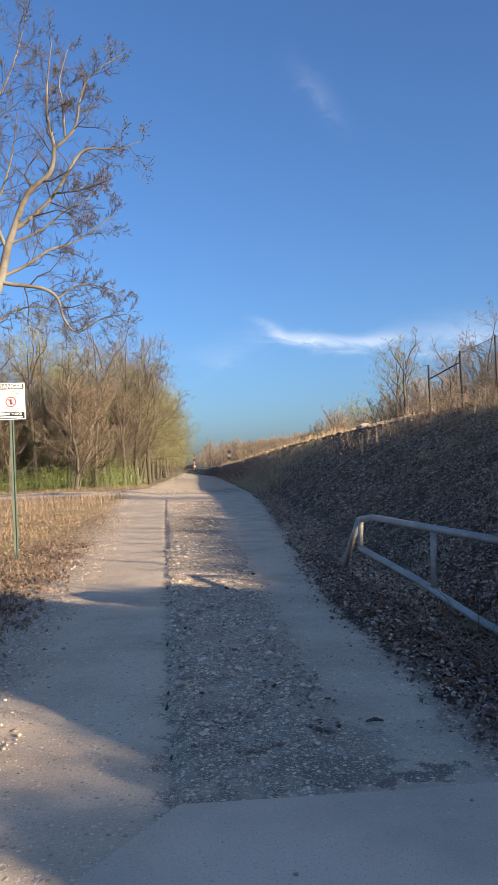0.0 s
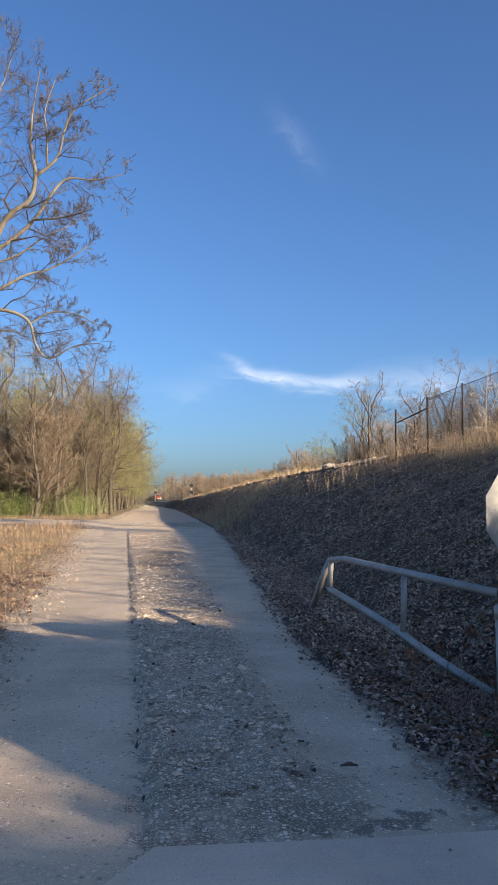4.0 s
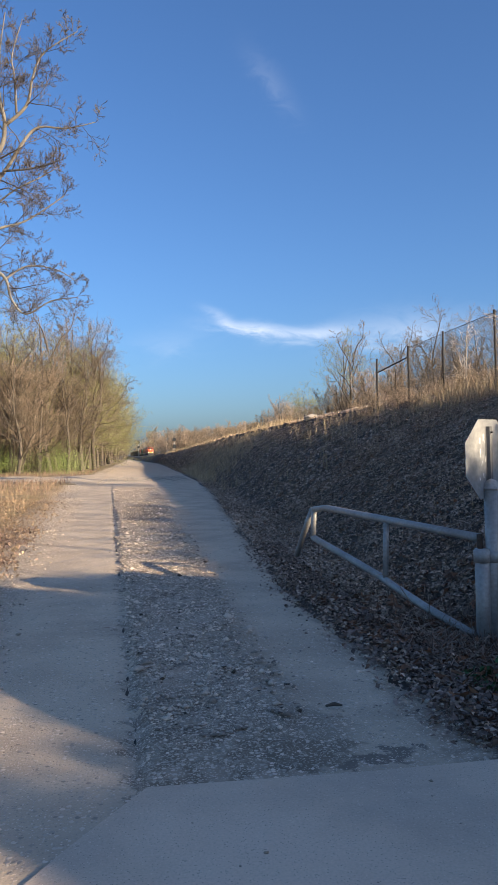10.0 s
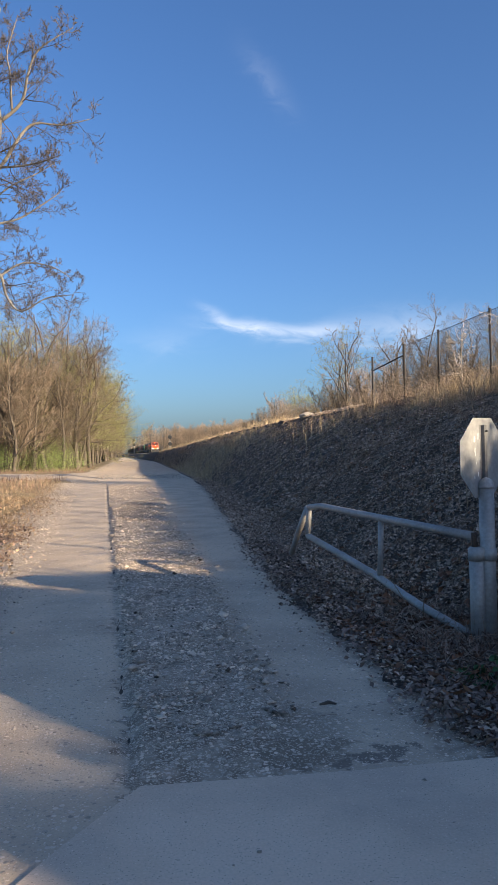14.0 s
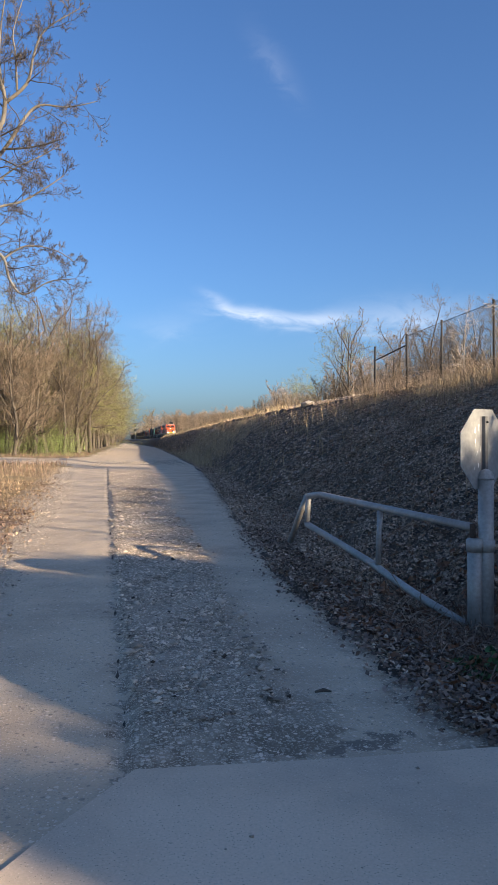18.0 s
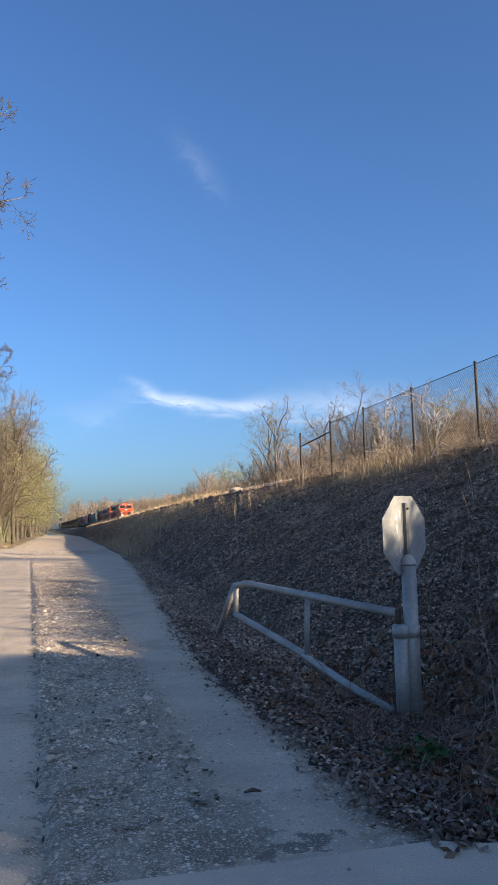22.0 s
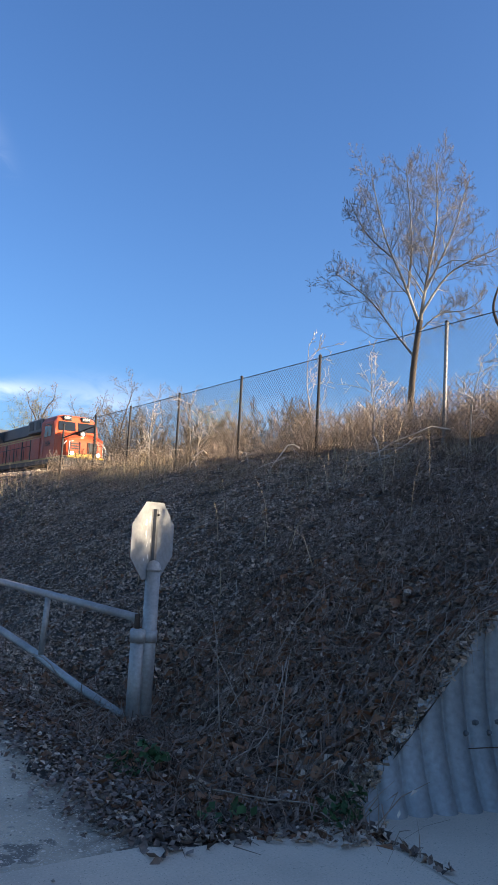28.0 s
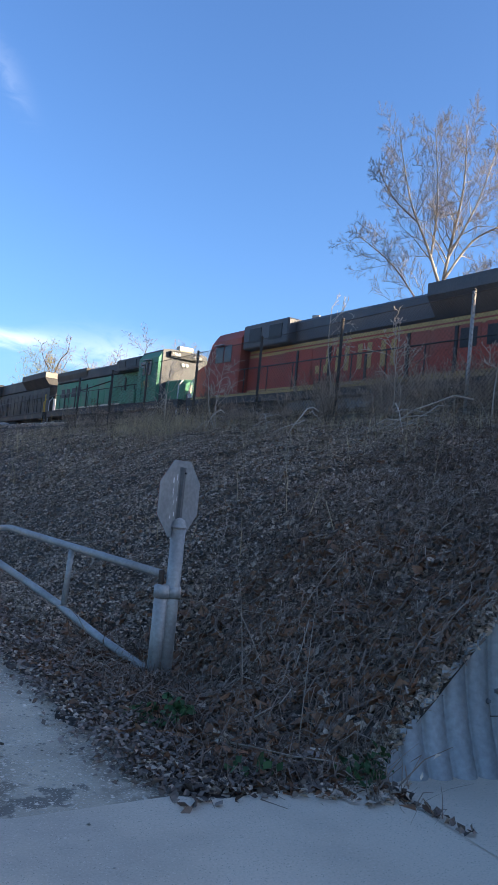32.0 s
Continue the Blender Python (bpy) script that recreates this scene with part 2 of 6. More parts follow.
M["orange"] = mat("orange", (0.62, 0.09, 0.016), (0.5, 0.075, 0.02), 1.0, 0.5, bump=0.03, fine=20, dirt=(0.34, 0.13, 0.06), dirt_scale=0.7, dirt_amt=0.5, spec=0.4)
M["faded_orange"] = mat("faded_orange", (0.4, 0.08, 0.05), (0.31, 0.065, 0.045), 0.8, 0.6, bump=0.03, fine=20, dirt=(0.27, 0.12, 0.08), dirt_scale=0.6, dirt_amt=0.6)
M["loco_black"] = mat("loco_black", (0.035, 0.035, 0.036), (0.05, 0.047, 0.044), 1.0, 0.55, bump=0.03, fine=20, dirt=(0.13, 0.11, 0.09), dirt_scale=0.7, dirt_amt=0.4)
M["loco_green"] = mat("loco_green", (0.075, 0.27, 0.155), (0.07, 0.22, 0.13), 0.8, 0.6, bump=0.03, fine=20, dirt=(0.2, 0.22, 0.16), dirt_scale=0.6, dirt_amt=0.5)
M["loco_silver"] = mat("loco_silver", (0.42, 0.42, 0.42), (0.34, 0.34, 0.34), 0.8, 0.5, 0.2, bump=0.03, fine=20, dirt=(0.22, 0.2, 0.18), dirt_scale=0.6, dirt_amt=0.5)
M["yellow"] = mat("yellow", (0.6, 0.38, 0.06), (0.48, 0.3, 0.06), 1.0, 0.6, bump=0.0, dirt=(0.3, 0.2, 0.06), dirt_scale=1.5)
M["dull_gold"] = mat("dull_gold", (0.5, 0.36, 0.14), (0.42, 0.29, 0.12), 1.0, 0.7, bump=0.0, dirt=(0.3, 0.2, 0.1), dirt_scale=1.5)
M["cream"] = mat("cream", (0.62, 0.56, 0.42), (0.55, 0.48, 0.36), 1.0, 0.6, bump=0.0, dirt=(0.35, 0.28, 0.2), dirt_scale=1.5)
M["dust"] = mat("dust", (0.42, 0.38, 0.34), (0.32, 0.285, 0.25), 1.0, 0.85, bump=0.2, dirt=(0.12, 0.1, 0.09), dirt_scale=1.5)
M["hopper"] = mat("hopper", (0.075, 0.065, 0.058), (0.11, 0.09, 0.075), 0.8, 0.75, bump=0.1, spread=0.3, dirt=(0.17, 0.1, 0.06), dirt_scale=0.8)
M["truck"] = mat("truck", (0.06, 0.055, 0.05), (0.1, 0.09, 0.08), 3, 0.8, 0.2, bump=0.2)
M["rail"] = mat("rail", (0.11, 0.07, 0.05), (0.16, 0.11, 0.08), 4, 0.7, 0.4, bump=0.1)
M["tie"] = mat("tie", (0.12, 0.095, 0.075), (0.08, 0.065, 0.05), 5, 0.95, bump=0.5)
M["glass"] = mat("glass", (0.02, 0.025, 0.03), (0.02, 0.022, 0.025), 1, 0.12, bump=0.0, spec=0.4)
M["lamp"] = mat("lamp", (0.9, 0.85, 0.7), (0.9, 0.85, 0.7), 1, 0.3, bump=0.0, emit=9.0)


def ground_mix(name, zones, pebble=46.0, relief=0.5):
    """Earth with a pebble pattern; zones: (mask builder, colour, share of pebbles)."""
    m = bpy.data.materials.new(name)
    m.use_nodes = True
    nt = m.node_tree
    b = nt.nodes["Principled BSDF"]
    b.inputs["Roughness"].default_value, b.inputs["Specular IOR Level"].default_value = 0.93, 0.25
    tc = nt.nodes.new("ShaderNodeTexCoord").outputs["Object"]
    sep = nt.nodes.new("ShaderNodeSeparateXYZ")
    nt.links.new(tc, sep.inputs[0])

    def put(n, k, v):
        if isinstance(v, (int, float)):
            n.inputs[k].default_value = v
        elif isinstance(v, tuple):
            n.inputs[k].default_value = (*v, 1)
        else:
            nt.links.new(v, n.inputs[k])

    def op(kind, a, c=0.0):
        n = nt.nodes.new("ShaderNodeMath")
        n.operation = kind
        put(n, 0, a)
        put(n, 1, c)
        return n.outputs[0]

    def step(v, lo, hi):
        n = nt.nodes.new("ShaderNodeMapRange")
        n.interpolation_type = "SMOOTHSTEP"
        put(n, 0, v)
        n.inputs[1].default_value, n.inputs[2].default_value = lo, hi
        return n.outputs[0]

    def noise_of(sc, det=5.0):
        n = nt.nodes.new("ShaderNodeTexNoise")
        n.inputs["Scale"].default_value, n.inputs["Detail"].default_value = sc, det
        nt.links.new(tc, n.inputs["Vector"])
        return n.outputs[0]

    def cells(sc):
        n = nt.nodes.new("ShaderNodeTexVoronoi")
        n.inputs["Scale"].default_value = sc
        nt.links.new(tc, n.inputs["Vector"])
        s2 = nt.nodes.new("ShaderNodeSeparateColor")
        nt.links.new(n.outputs["Color"], s2.inputs[0])
        return n.outputs["Distance"], s2.outputs[0], s2.outputs[1]

    def mixc(fac, a, c):
        n = nt.nodes.new("ShaderNodeMix")
        n.data_type = "RGBA"
        put(n, 0, fac)
        put(n, 6, a)
        put(n, 7, c)
        return n.outputs[2]

    big, mid_n, fine_n = noise_of(1.3), noise_of(9.0), noise_of(90.0, 3.0)
    wob = op("MULTIPLY", op("SUBTRACT", mid_n, 0.5), 0.5)
    wob = op("ADD", wob, op("MULTIPLY", op("SUBTRACT", big, 0.5), 0.4))
    tools = dict(x=op("ADD", sep.outputs[0], wob), y=op("ADD", sep.outputs[1], wob), op=op, step=step, big=big, mid=mid_n)
    out = mixc(step(big, 0.35, 0.68), zones[0][1], zones[0][2])
    peb = zones[0][3]
    for mask, c1, c2, share in zones[1:]:
        k = mask(tools)
        out = mixc(k, out, mixc(step(mid_n, 0.38, 0.62), c1, c2))
        n = nt.nodes.new("ShaderNodeMix")
        put(n, 0, k)
        put(n, 2, peb)
        put(n, 3, share)
        peb = n.outputs[0]
    d1, r1, s1 = cells(pebble)
    d2, r2, s2 = cells(pebble * 2.6)
    on1 = op("MULTIPLY", step(op("ADD", r1, op("SUBTRACT", peb, 1.0)), 0.0, 0.06), step(d1, 0.62, 0.42))
    on2 = op("MULTIPLY", step(op("ADD", r2, op("SUBTRACT", peb, 0.85)), 0.0, 0.06), step(d2, 0.62, 0.42))
    tone = op("ADD", 0.55, op("MULTIPLY", s1, 0.9))
    tone2 = op("ADD", 0.6, op("MULTIPLY", s2, 0.75))
    stone_col = (0.56, 0.455, 0.345)

    def toned(t):
        h = nt.nodes.new("ShaderNodeHueSaturation")
        h.inputs["Color"].default_value = (*stone_col, 1)
        put(h, "Value", t)
        return h.outputs[0]
    out = mixc(on2, out, toned(tone2))
    out = mixc(on1, out, toned(tone))
    h = nt.nodes.new("ShaderNodeHueSaturation")
    put(h, "Color", out)
    put(h, "Value", op("ADD", 0.83, op("MULTIPLY", fine_n, 0.34)))
    nt.links.new(h.outputs[0], b.inputs["Base Color"])
    hgt = op("ADD", op("MULTIPLY", on1, op("SUBTRACT", 0.9, d1)), op("ADD", op("MULTIPLY", on2, 0.35), op("ADD", op("MULTIPLY", fine_n, 0.5), op("MULTIPLY", mid_n, 0.9))))
    bp = nt.nodes.new("ShaderNodeBump")
    bp.inputs["Strength"].default_value, bp.inputs["Distance"].default_value = relief, 0.012
    nt.links.new(hgt, bp.inputs["Height"])
    nt.links.new(bp.outputs[0], b.inputs["Normal"])
    return m


def verge_mask(k):
    line = k["op"]("SUBTRACT", 0.72, k["op"]("MULTIPLY", k["op"]("MINIMUM", k["y"], 38.0), 0.045))
    d = k["op"]("SUBTRACT", line, k["x"])
    return d


def spot(cx, cy, rx, ry, soft=0.5, amount=1.0):
    def f(k):
        o = k["op"]
        dx = o("DIVIDE", o("SUBTRACT", k["x"], cx), rx)
        dy = o("DIVIDE", o("SUBTRACT", k["y"], cy), ry)
        r = o("ADD", o("MULTIPLY", dx, dx), o("MULTIPLY", dy, dy))
        return o("MULTIPLY", k["step"](r, 1.0 + soft, 1.0 - soft), amount)
    return f


def middle_strip(k):
    o = k["op"]
    ridge = o("SUBTRACT", 1.68, o("MULTIPLY", k["y"], 0.036))
    a = k["step"](o("SUBTRACT", k["x"], ridge), -0.04, 0.06)
    c = k["step"](k["x"], 2.5, 2.1)
    d = k["step"](k["y"], 40.0, 30.0)
    return o("MULTIPLY", o("MULTIPLY", a, c), d)


def ridge_line(k):
    o = k["op"]
    d = o("ABSOLUTE", o("SUBTRACT", k["x"], o("SUBTRACT", 1.68, o("MULTIPLY", k["y"], 0.036))))
    return o("MULTIPLY", o("MULTIPLY", k["step"](d, 0.07, 0.02), k["step"](k["y"], 30.0, 22.0)), 0.85)


def foot_of_bank(k):
    o = k["op"]
    line = o("ADD", 3.16, o("MULTIPLY", o("MAXIMUM", o("SUBTRACT", k["y"], 8.0), 0.0), 0.05))
    return k["step"](o("SUBTRACT", k["x"], line), -0.3, 0.08)


ROAD_ZONES = [
    (None, (0.63, 0.49, 0.345), (0.47, 0.36, 0.255), 0.16),
    (middle_strip, (0.43, 0.32, 0.23), (0.27, 0.2, 0.14), 0.4),
    (ridge_line, (0.3, 0.23, 0.165), (0.22, 0.165, 0.115), 0.5),
    (lambda k: k["step"](verge_mask(k), -0.05, 0.25), (0.42, 0.33, 0.235), (0.3, 0.225, 0.15), 0.7),
    (lambda k: k["step"](verge_mask(k), 0.6, 1.05), (0.3, 0.22, 0.13), (0.19, 0.135, 0.08), 0.2),
    (foot_of_bank, (0.3, 0.215, 0.15), (0.19, 0.135, 0.095), 0.25),
    (spot(2.0, 4.15, 0.55, 0.5, 0.6, 0.8), (0.33, 0.255, 0.18), (0.22, 0.165, 0.115), 0.45),
    (spot(2.3, 3.85, 0.25, 0.14, 0.5, 0.8), (0.24, 0.18, 0.125), (0.2, 0.15, 0.105), 0.2),
    (spot(2.65, 3.77, 0.17, 0.07, 0.4, 0.85), (0.17, 0.135, 0.105), (0.2, 0.155, 0.12), 0.05),
    (spot(1.62, 19.5, 0.55, 3.6, 0.7, 0.9), (0.16, 0.115, 0.075), (0.24, 0.18, 0.12), 0.3),
]
M["road"] = ground_mix("road", ROAD_ZONES)
M["slab"] = ground_mix("slab", [(None, (0.69, 0.535, 0.395), (0.6, 0.46, 0.335), 0.03), (lambda k: k["op"]("MULTIPLY", k["step"](k["big"], 0.5, 0.66), 0.6), (0.56, 0.45, 0.345), (0.5, 0.4, 0.31), 0.03)], 70.0, 0.15)
M["stone"] = mat("stone", (0.34, 0.30, 0.25), (0.24, 0.21, 0.18), 3, 0.9, bump=0.5, fine=20)


# ---- mesh helpers ----
def link(name, verts, faces, material, parent=None, label="", smooth=False):
    me = bpy.data.meshes.new(name)
    me.from_pydata([tuple(v) for v in verts], [], [tuple(f) for f in faces])
    return link_mesh(name, me, material, parent, label, smooth)


def link_mesh(name, me, material, parent=None, label="", smooth=False):
    for mm in material if isinstance(material, (list, tuple)) else (material,):
        me.materials.append(mm)
    if smooth:
        me.polygons.foreach_set("use_smooth", np.ones(len(me.polygons), bool))
    me.update()
    ob = new(name, me)
    if parent is not None:
        ob.parent = parent
    if label:
        ob["label"] = label
    return ob


def part(name, bm, material, parent, label="", smooth=False):
    me = bpy.data.meshes.new(name)
    bm.to_mesh(me)
    bm.free()
    return link_mesh(name, me, material, parent, label, smooth)


def fast_mesh(name, v, f, material, parent=None, label="", smooth=False):
    """v: (n, 3) array; f: (m, k) array of one face size."""
    me = bpy.data.meshes.new(name)
    v, f = np.asarray(v, np.float32), np.asarray(f, np.int32)
    k = f.shape[1]
    me.vertices.add(len(v))
    me.vertices.foreach_set("co", v.ravel())
    me.loops.add(f.size)
    me.loops.foreach_set("vertex_index", f.ravel())
    me.polygons.add(len(f))
    me.polygons.foreach_set("loop_start", np.arange(0, f.size, k, dtype=np.int32))
    me.update(calc_edges=True)
    return link_mesh(name, me, material, parent, label, smooth)


def thing(name, label, category, group="", m=None):
    ob = tagged(new(name), label, category, group)
    if m is not None:
        ob.matrix_basis = m
    return ob


def bm_box(bm, lo, hi, bevel=0.0):
    r = bmesh.ops.create_cube(bm, size=1.0)["verts"]
    for v in r:
        v.co = Vector([(a + b) / 2 + c * (b - a) for a, b, c in zip(lo, hi, v.co)])
    if bevel:
        es = list({e for v in r for e in v.link_edges})
        bmesh.ops.bevel(bm, geom=es, offset=bevel, segments=1, affect="EDGES")
    return r


def box(name, lo, hi, material, parent, bevel=0.0, label=""):
    bm = bmesh.new()
    bm_box(bm, lo, hi, bevel)
    return part(name, bm, material, parent, label)


def tube_arrays(paths, sides=6):
    """paths: list of (points (n,3), radii (n,)); returns vertices and quads."""
    V, F, base = [], [], 0
    ang = np.linspace(0, 2 * np.pi, sides, endpoint=False)
    ca, sa = np.cos(ang), np.sin(ang)
    quad = np.stack([np.arange(sides), (np.arange(sides) + 1) % sides, (np.arange(sides) + 1) % sides + sides, np.arange(sides) + sides], 1)
    for pts, rad in paths:
        pts = np.asarray(pts, float)
        n = len(pts)
        d = pts[-1] - pts[0]
        d /= np.linalg.norm(d) + 1e-9
        ref = np.array([0, 0, 1.0]) if abs(d[2]) < 0.9 else np.array([1.0, 0, 0])
        t = np.gradient(pts, axis=0) if n > 2 else np.repeat((pts[1] - pts[0])[None], 2, 0)
        t /= np.linalg.norm(t, axis=1, keepdims=True) + 1e-9
        u = np.cross(t, ref)
        u /= np.linalg.norm(u, axis=1, keepdims=True) + 1e-9
        w = np.cross(t, u)
        ring = pts[:, None] + np.asarray(rad)[:, None, None] * (u[:, None] * ca[:, None] + w[:, None] * sa[:, None])
        V.append(ring.reshape(-1, 3))
        for k in range(n - 1):
            F.append(quad + base + k * sides)
        base += n * sides
    return np.concatenate(V), np.concatenate(F)


def tube(name, pts, r, material, parent, sides=10, label="", smooth=True):
    pts = np.array(pts, float)
    r = np.full(len(pts), r) if np.isscalar(r) else np.array(r)
    v, f = tube_arrays([(pts, r)], sides)
    v = np.concatenate([v, pts[:1], pts[-1:]])
    n, last = len(v), len(v) - 2 - sides
    tri = [(n - 2, (k + 1) % sides, k) for k in range(sides)] + [(n - 1, last + k, last + (k + 1) % sides) for k in range(sides)]
    ob = link(name, v, [tuple(q) for q in f] + tri, material, parent, label, smooth)
    return ob


# ---- the lie of the land ----
RAIL = 3.7
PIPE_C, PIPE_D, PIPE_R, PIPE_Z = np.array((5.77, 1.69)), np.array((0.972, -0.235)), 1.62, 0.87


def track_x(y, centre=20.0):
    return centre - 0.029 * np.asarray(y, float) + 0.9 * smooth_step(50, 150, y)


def grade(y):
    """How far the line falls below its level at the crossing."""
    return np.interp(y, (45, 60, 150, 210, 400, 900), (0, -0.1, -1.35, -1.75, -2.0, -2.0))


def smooth_step(a, b, v):
    k = np.clip((np.asarray(v, float) - a) / (b - a), 0, 1)
    return k * k * (3 - 2 * k)


def rough(x, y, size, seed=0.0):
    a = np.sin(x / size * 1.7 + seed) * np.cos(y / size * 1.3 + 2 * seed) + 0.6 * np.sin(x / size * 3.1 - y / size * 2.7 + seed * 3) + 0.4 * np.cos(x / size * 5.3 + y / size * 4.9 + seed)
    return a / 2.0


def toe(y):
    y = np.asarray(y, float)
    near = 4.25 - 1.07 * smooth_step(3.0, 3.9, y)
    return np.minimum(near + np.interp(y, (4, 8.3, 14, 21.8, 30.5, 45, 112), (0, -0.08, 0.2, 0.7, 1.2, 1.65, 2.3)), track_x(y) - 11.2)


def land(x, y):
    """Height of the ground."""
    x, y = np.asarray(x, float), np.asarray(y, float)
    u = x - toe(y)
    crest = 11.0 - 0.029 * (y - 12) - toe(y)
    k = u / crest
    far_part = np.interp(k, (0, 0.06, 0.14, 0.28, 0.42, 0.66, 0.88, 1.0, 1.12), (0, 0.01, 0.04, 0.7, 1.4, 2.2, 2.78, 3.0, 3.05))
    near_part = np.interp(x - 4.25, (0, 0.2, 0.95, 1.8, 2.35, 4.4, 6.1, 6.75, 7.5), (0, 0.17, 0.88, 1.45, 1.75, 2.45, 2.9, 3.0, 3.05))
    mixed = smooth_step(3.4, 4.7, y)
    prof = near_part * (1 - mixed) + far_part * mixed
    d = x - track_x(y)
    bed = np.interp(d, (-9.4, -8.1, -7.1, -2.3, 2.3, 4.5, 8, 30, 200), (3.0, 3.04, 3.44, 3.46, 3.46, 3.0, 3.0, 3.0, 3.0))
    z = np.where(d > -9.2, np.maximum(bed, prof * (d < -7.5)), prof)
    z = np.where(u < 0, 0, z * (1 + grade(y) / 3.46))
    bumps = 0.07 * rough(x, y, 0.9) + 0.05 * rough(x, y, 0.33, 2.0)
    z = z + bumps * smooth_step(0.2, 1.2, u) * (d < -7.2)
    z = z - 0.1 * np.exp(-(((x - 4.1) / 0.55) ** 2 + ((y - 5.95) / 0.6) ** 2))
    # the bank stands steeply over the culvert's full ring
    p, crown = pipe_top(x, y)
    along = (x - PIPE_C[0]) * PIPE_D[0] + (y - PIPE_C[1]) * PIPE_D[1]
    z = z + np.clip(crown + 0.09 - z, 0, None) * smooth_step(0.12, 0.24, along) * (np.abs(p) < PIPE_R) * (x < 12)
    left = smooth_step(-0.5, -2.5, x)
    z = z + left * (0.12 + 0.1 * rough(x, y, 2.5, 1.0)) * (y > -5)
    # the ground rises into wooded hills far off
    z = z + 16 * smooth_step(420, 900, y) * smooth_step(25, 140, x) + 10 * smooth_step(300, 900, -x)
    return z


def pipe_top(x, y):
    """Across distance from the culvert's axis and the height of its crown there."""
    p = (np.asarray(x) - PIPE_C[0]) * -PIPE_D[1] + (np.asarray(y) - PIPE_C[1]) * PIPE_D[0]
    return p, PIPE_Z + np.sqrt(np.clip(PIPE_R**2 - p**2, 0, None))


def axis_values(*spans):
    out = []
    for a, b, step in spans:
        out += list(np.arange(a, b, step))
    return np.array(out)


def ground():
    xs = np.concatenate([[-2500, -1200, -600, -300, -150, -80, -50, -35], axis_values((-26, -6, 2), (-6, 3, 0.2), (3, 8, 0.1), (8, 12.6, 0.2), (12.6, 26, 0.6), (26, 60, 5), (60, 200, 20)), [200, 300, 500, 900, 1600, 2500]])
    ys = np.concatenate([[-2500, -900, -300, -120, -60, -40, -30, -24, -18, -14], axis_values((-11, -1, 0.2), (-1, 4.6, 0.1), (4.6, 20, 0.2), (20, 50, 0.4), (50, 130, 1.5), (130, 400, 10), (400, 1000, 40)), [1000, 1300, 1800, 2500, 3600]])
    X, Y = np.meshgrid(xs, ys)
    Z = land(X, Y)
    V = np.stack([X, Y, Z], -1).reshape(-1, 3)
    nx, ny = len(xs), len(ys)
    i = (np.arange(ny - 1)[:, None] * nx + np.arange(nx - 1)).ravel()
    F = np.stack([i, i + 1, i + nx + 1, i + nx], 1)
    C = V[F].mean(1)
    p, top = pipe_top(C[:, 0], C[:, 1])
    hole = (p**2 + (C[:, 2] - PIPE_Z) ** 2 < PIPE_R**2) & (C[:, 0] > 4.2) & (C[:, 0] < 26)
    F, C = F[~hole], C[~hole]
    ob = fast_mesh("ground", V, F, [M["soil"], M["meadow"], M["ballast"]], smooth=True)
    d = C[:, 0] - track_x(C[:, 1])
    idx = np.where(C[:, 0] < -0.2, 1, 0)
    idx = np.where((np.abs(d + 2.2) < 5.0) | ((C[:, 1] > 24) & (d < 3) & (d > -8.2)), 2, idx)
    idx = np.where(d > 4, 1, idx)
    ob.data.polygons.foreach_set("material_index", idx.astype(np.int32))
    return tagged(ob, "brown earth bank, dry meadow and ballast ground", "ground", kind="structure")


def road():
    """The dirt road: two worn wheel tracks with a raised gravelly middle strip."""
    xs = np.concatenate([np.linspace(-3.4, -0.4, 11)[:-1], np.linspace(-0.4, 2.9, 67)[:-1], np.linspace(2.9, 9.2, 22)])
    ys = np.concatenate([np.arange(-8, 3.2, 0.4), np.arange(3.2, 16, 0.08), np.arange(16, 44, 0.3), np.arange(44, 90, 2), np.arange(90, 700, 20)])
    X, Y = np.meshgrid(xs, ys)
    ridge = 1.68 - 0.036 * Y
    fade = smooth_step(3.5, 4.4, Y) * smooth_step(45, 30, Y)
    Z = 0.022 + 0.03 * smooth_step(ridge - 0.03, ridge + 0.09, X + 0.03 * rough(X, Y, 0.21)) * smooth_step(2.55, 2.1, X) * fade
    Z = Z - 0.022 * np.exp(-(((X - ridge + 0.035) / 0.035) ** 2)) * smooth_step(3.55, 3.8, Y) * smooth_step(45, 30, Y)
    Z = Z + 0.008 * rough(X, Y, 0.5) + 0.004 * rough(X, Y, 0.13, 2.0) + 0.006 * rough(X, Y, 0.07, 5.0) * fade * (np.abs(X - 1.85) < 0.5)
    left = 0.72 - 0.045 * np.minimum(Y, 38) - 1.35
    Z = Z - 0.09 * smooth_step(left + 0.25, left - 0.1, X + 0.2 * rough(X, Y, 0.6, 3.0)) + 0.12 * smooth_step(-0.5, -2.5, X) * (Y > -5)
    edge = toe(Y) + 0.08 + 0.05 * rough(X * 0, Y, 0.5)
    Z = Z - 0.09 * smooth_step(edge - 0.12, edge + 0.1, X)
    V = np.stack([X, Y, Z], -1).reshape(-1, 3)
    nx, ny = len(xs), len(ys)
    i = (np.arange(ny - 1)[:, None] * nx + np.arange(nx - 1)).ravel()
    F = np.stack([i, i + 1, i + nx + 1, i + nx], 1)
    C = V[F].mean(1)
    keep = (C[:, 0] < toe(C[:, 1]) + 0.45) & (C[:, 0] > 0.72 - 0.045 * np.minimum(C[:, 1], 38) - 1.7 - 0.3 * np.clip(6 - C[:, 1], 0, 9))
    ob = fast_mesh("road", V, F[keep], M["road"], smooth=True)
    tagged(ob, "pale packed-dirt and gravel access road with two wheel tracks", "road", kind="structure")


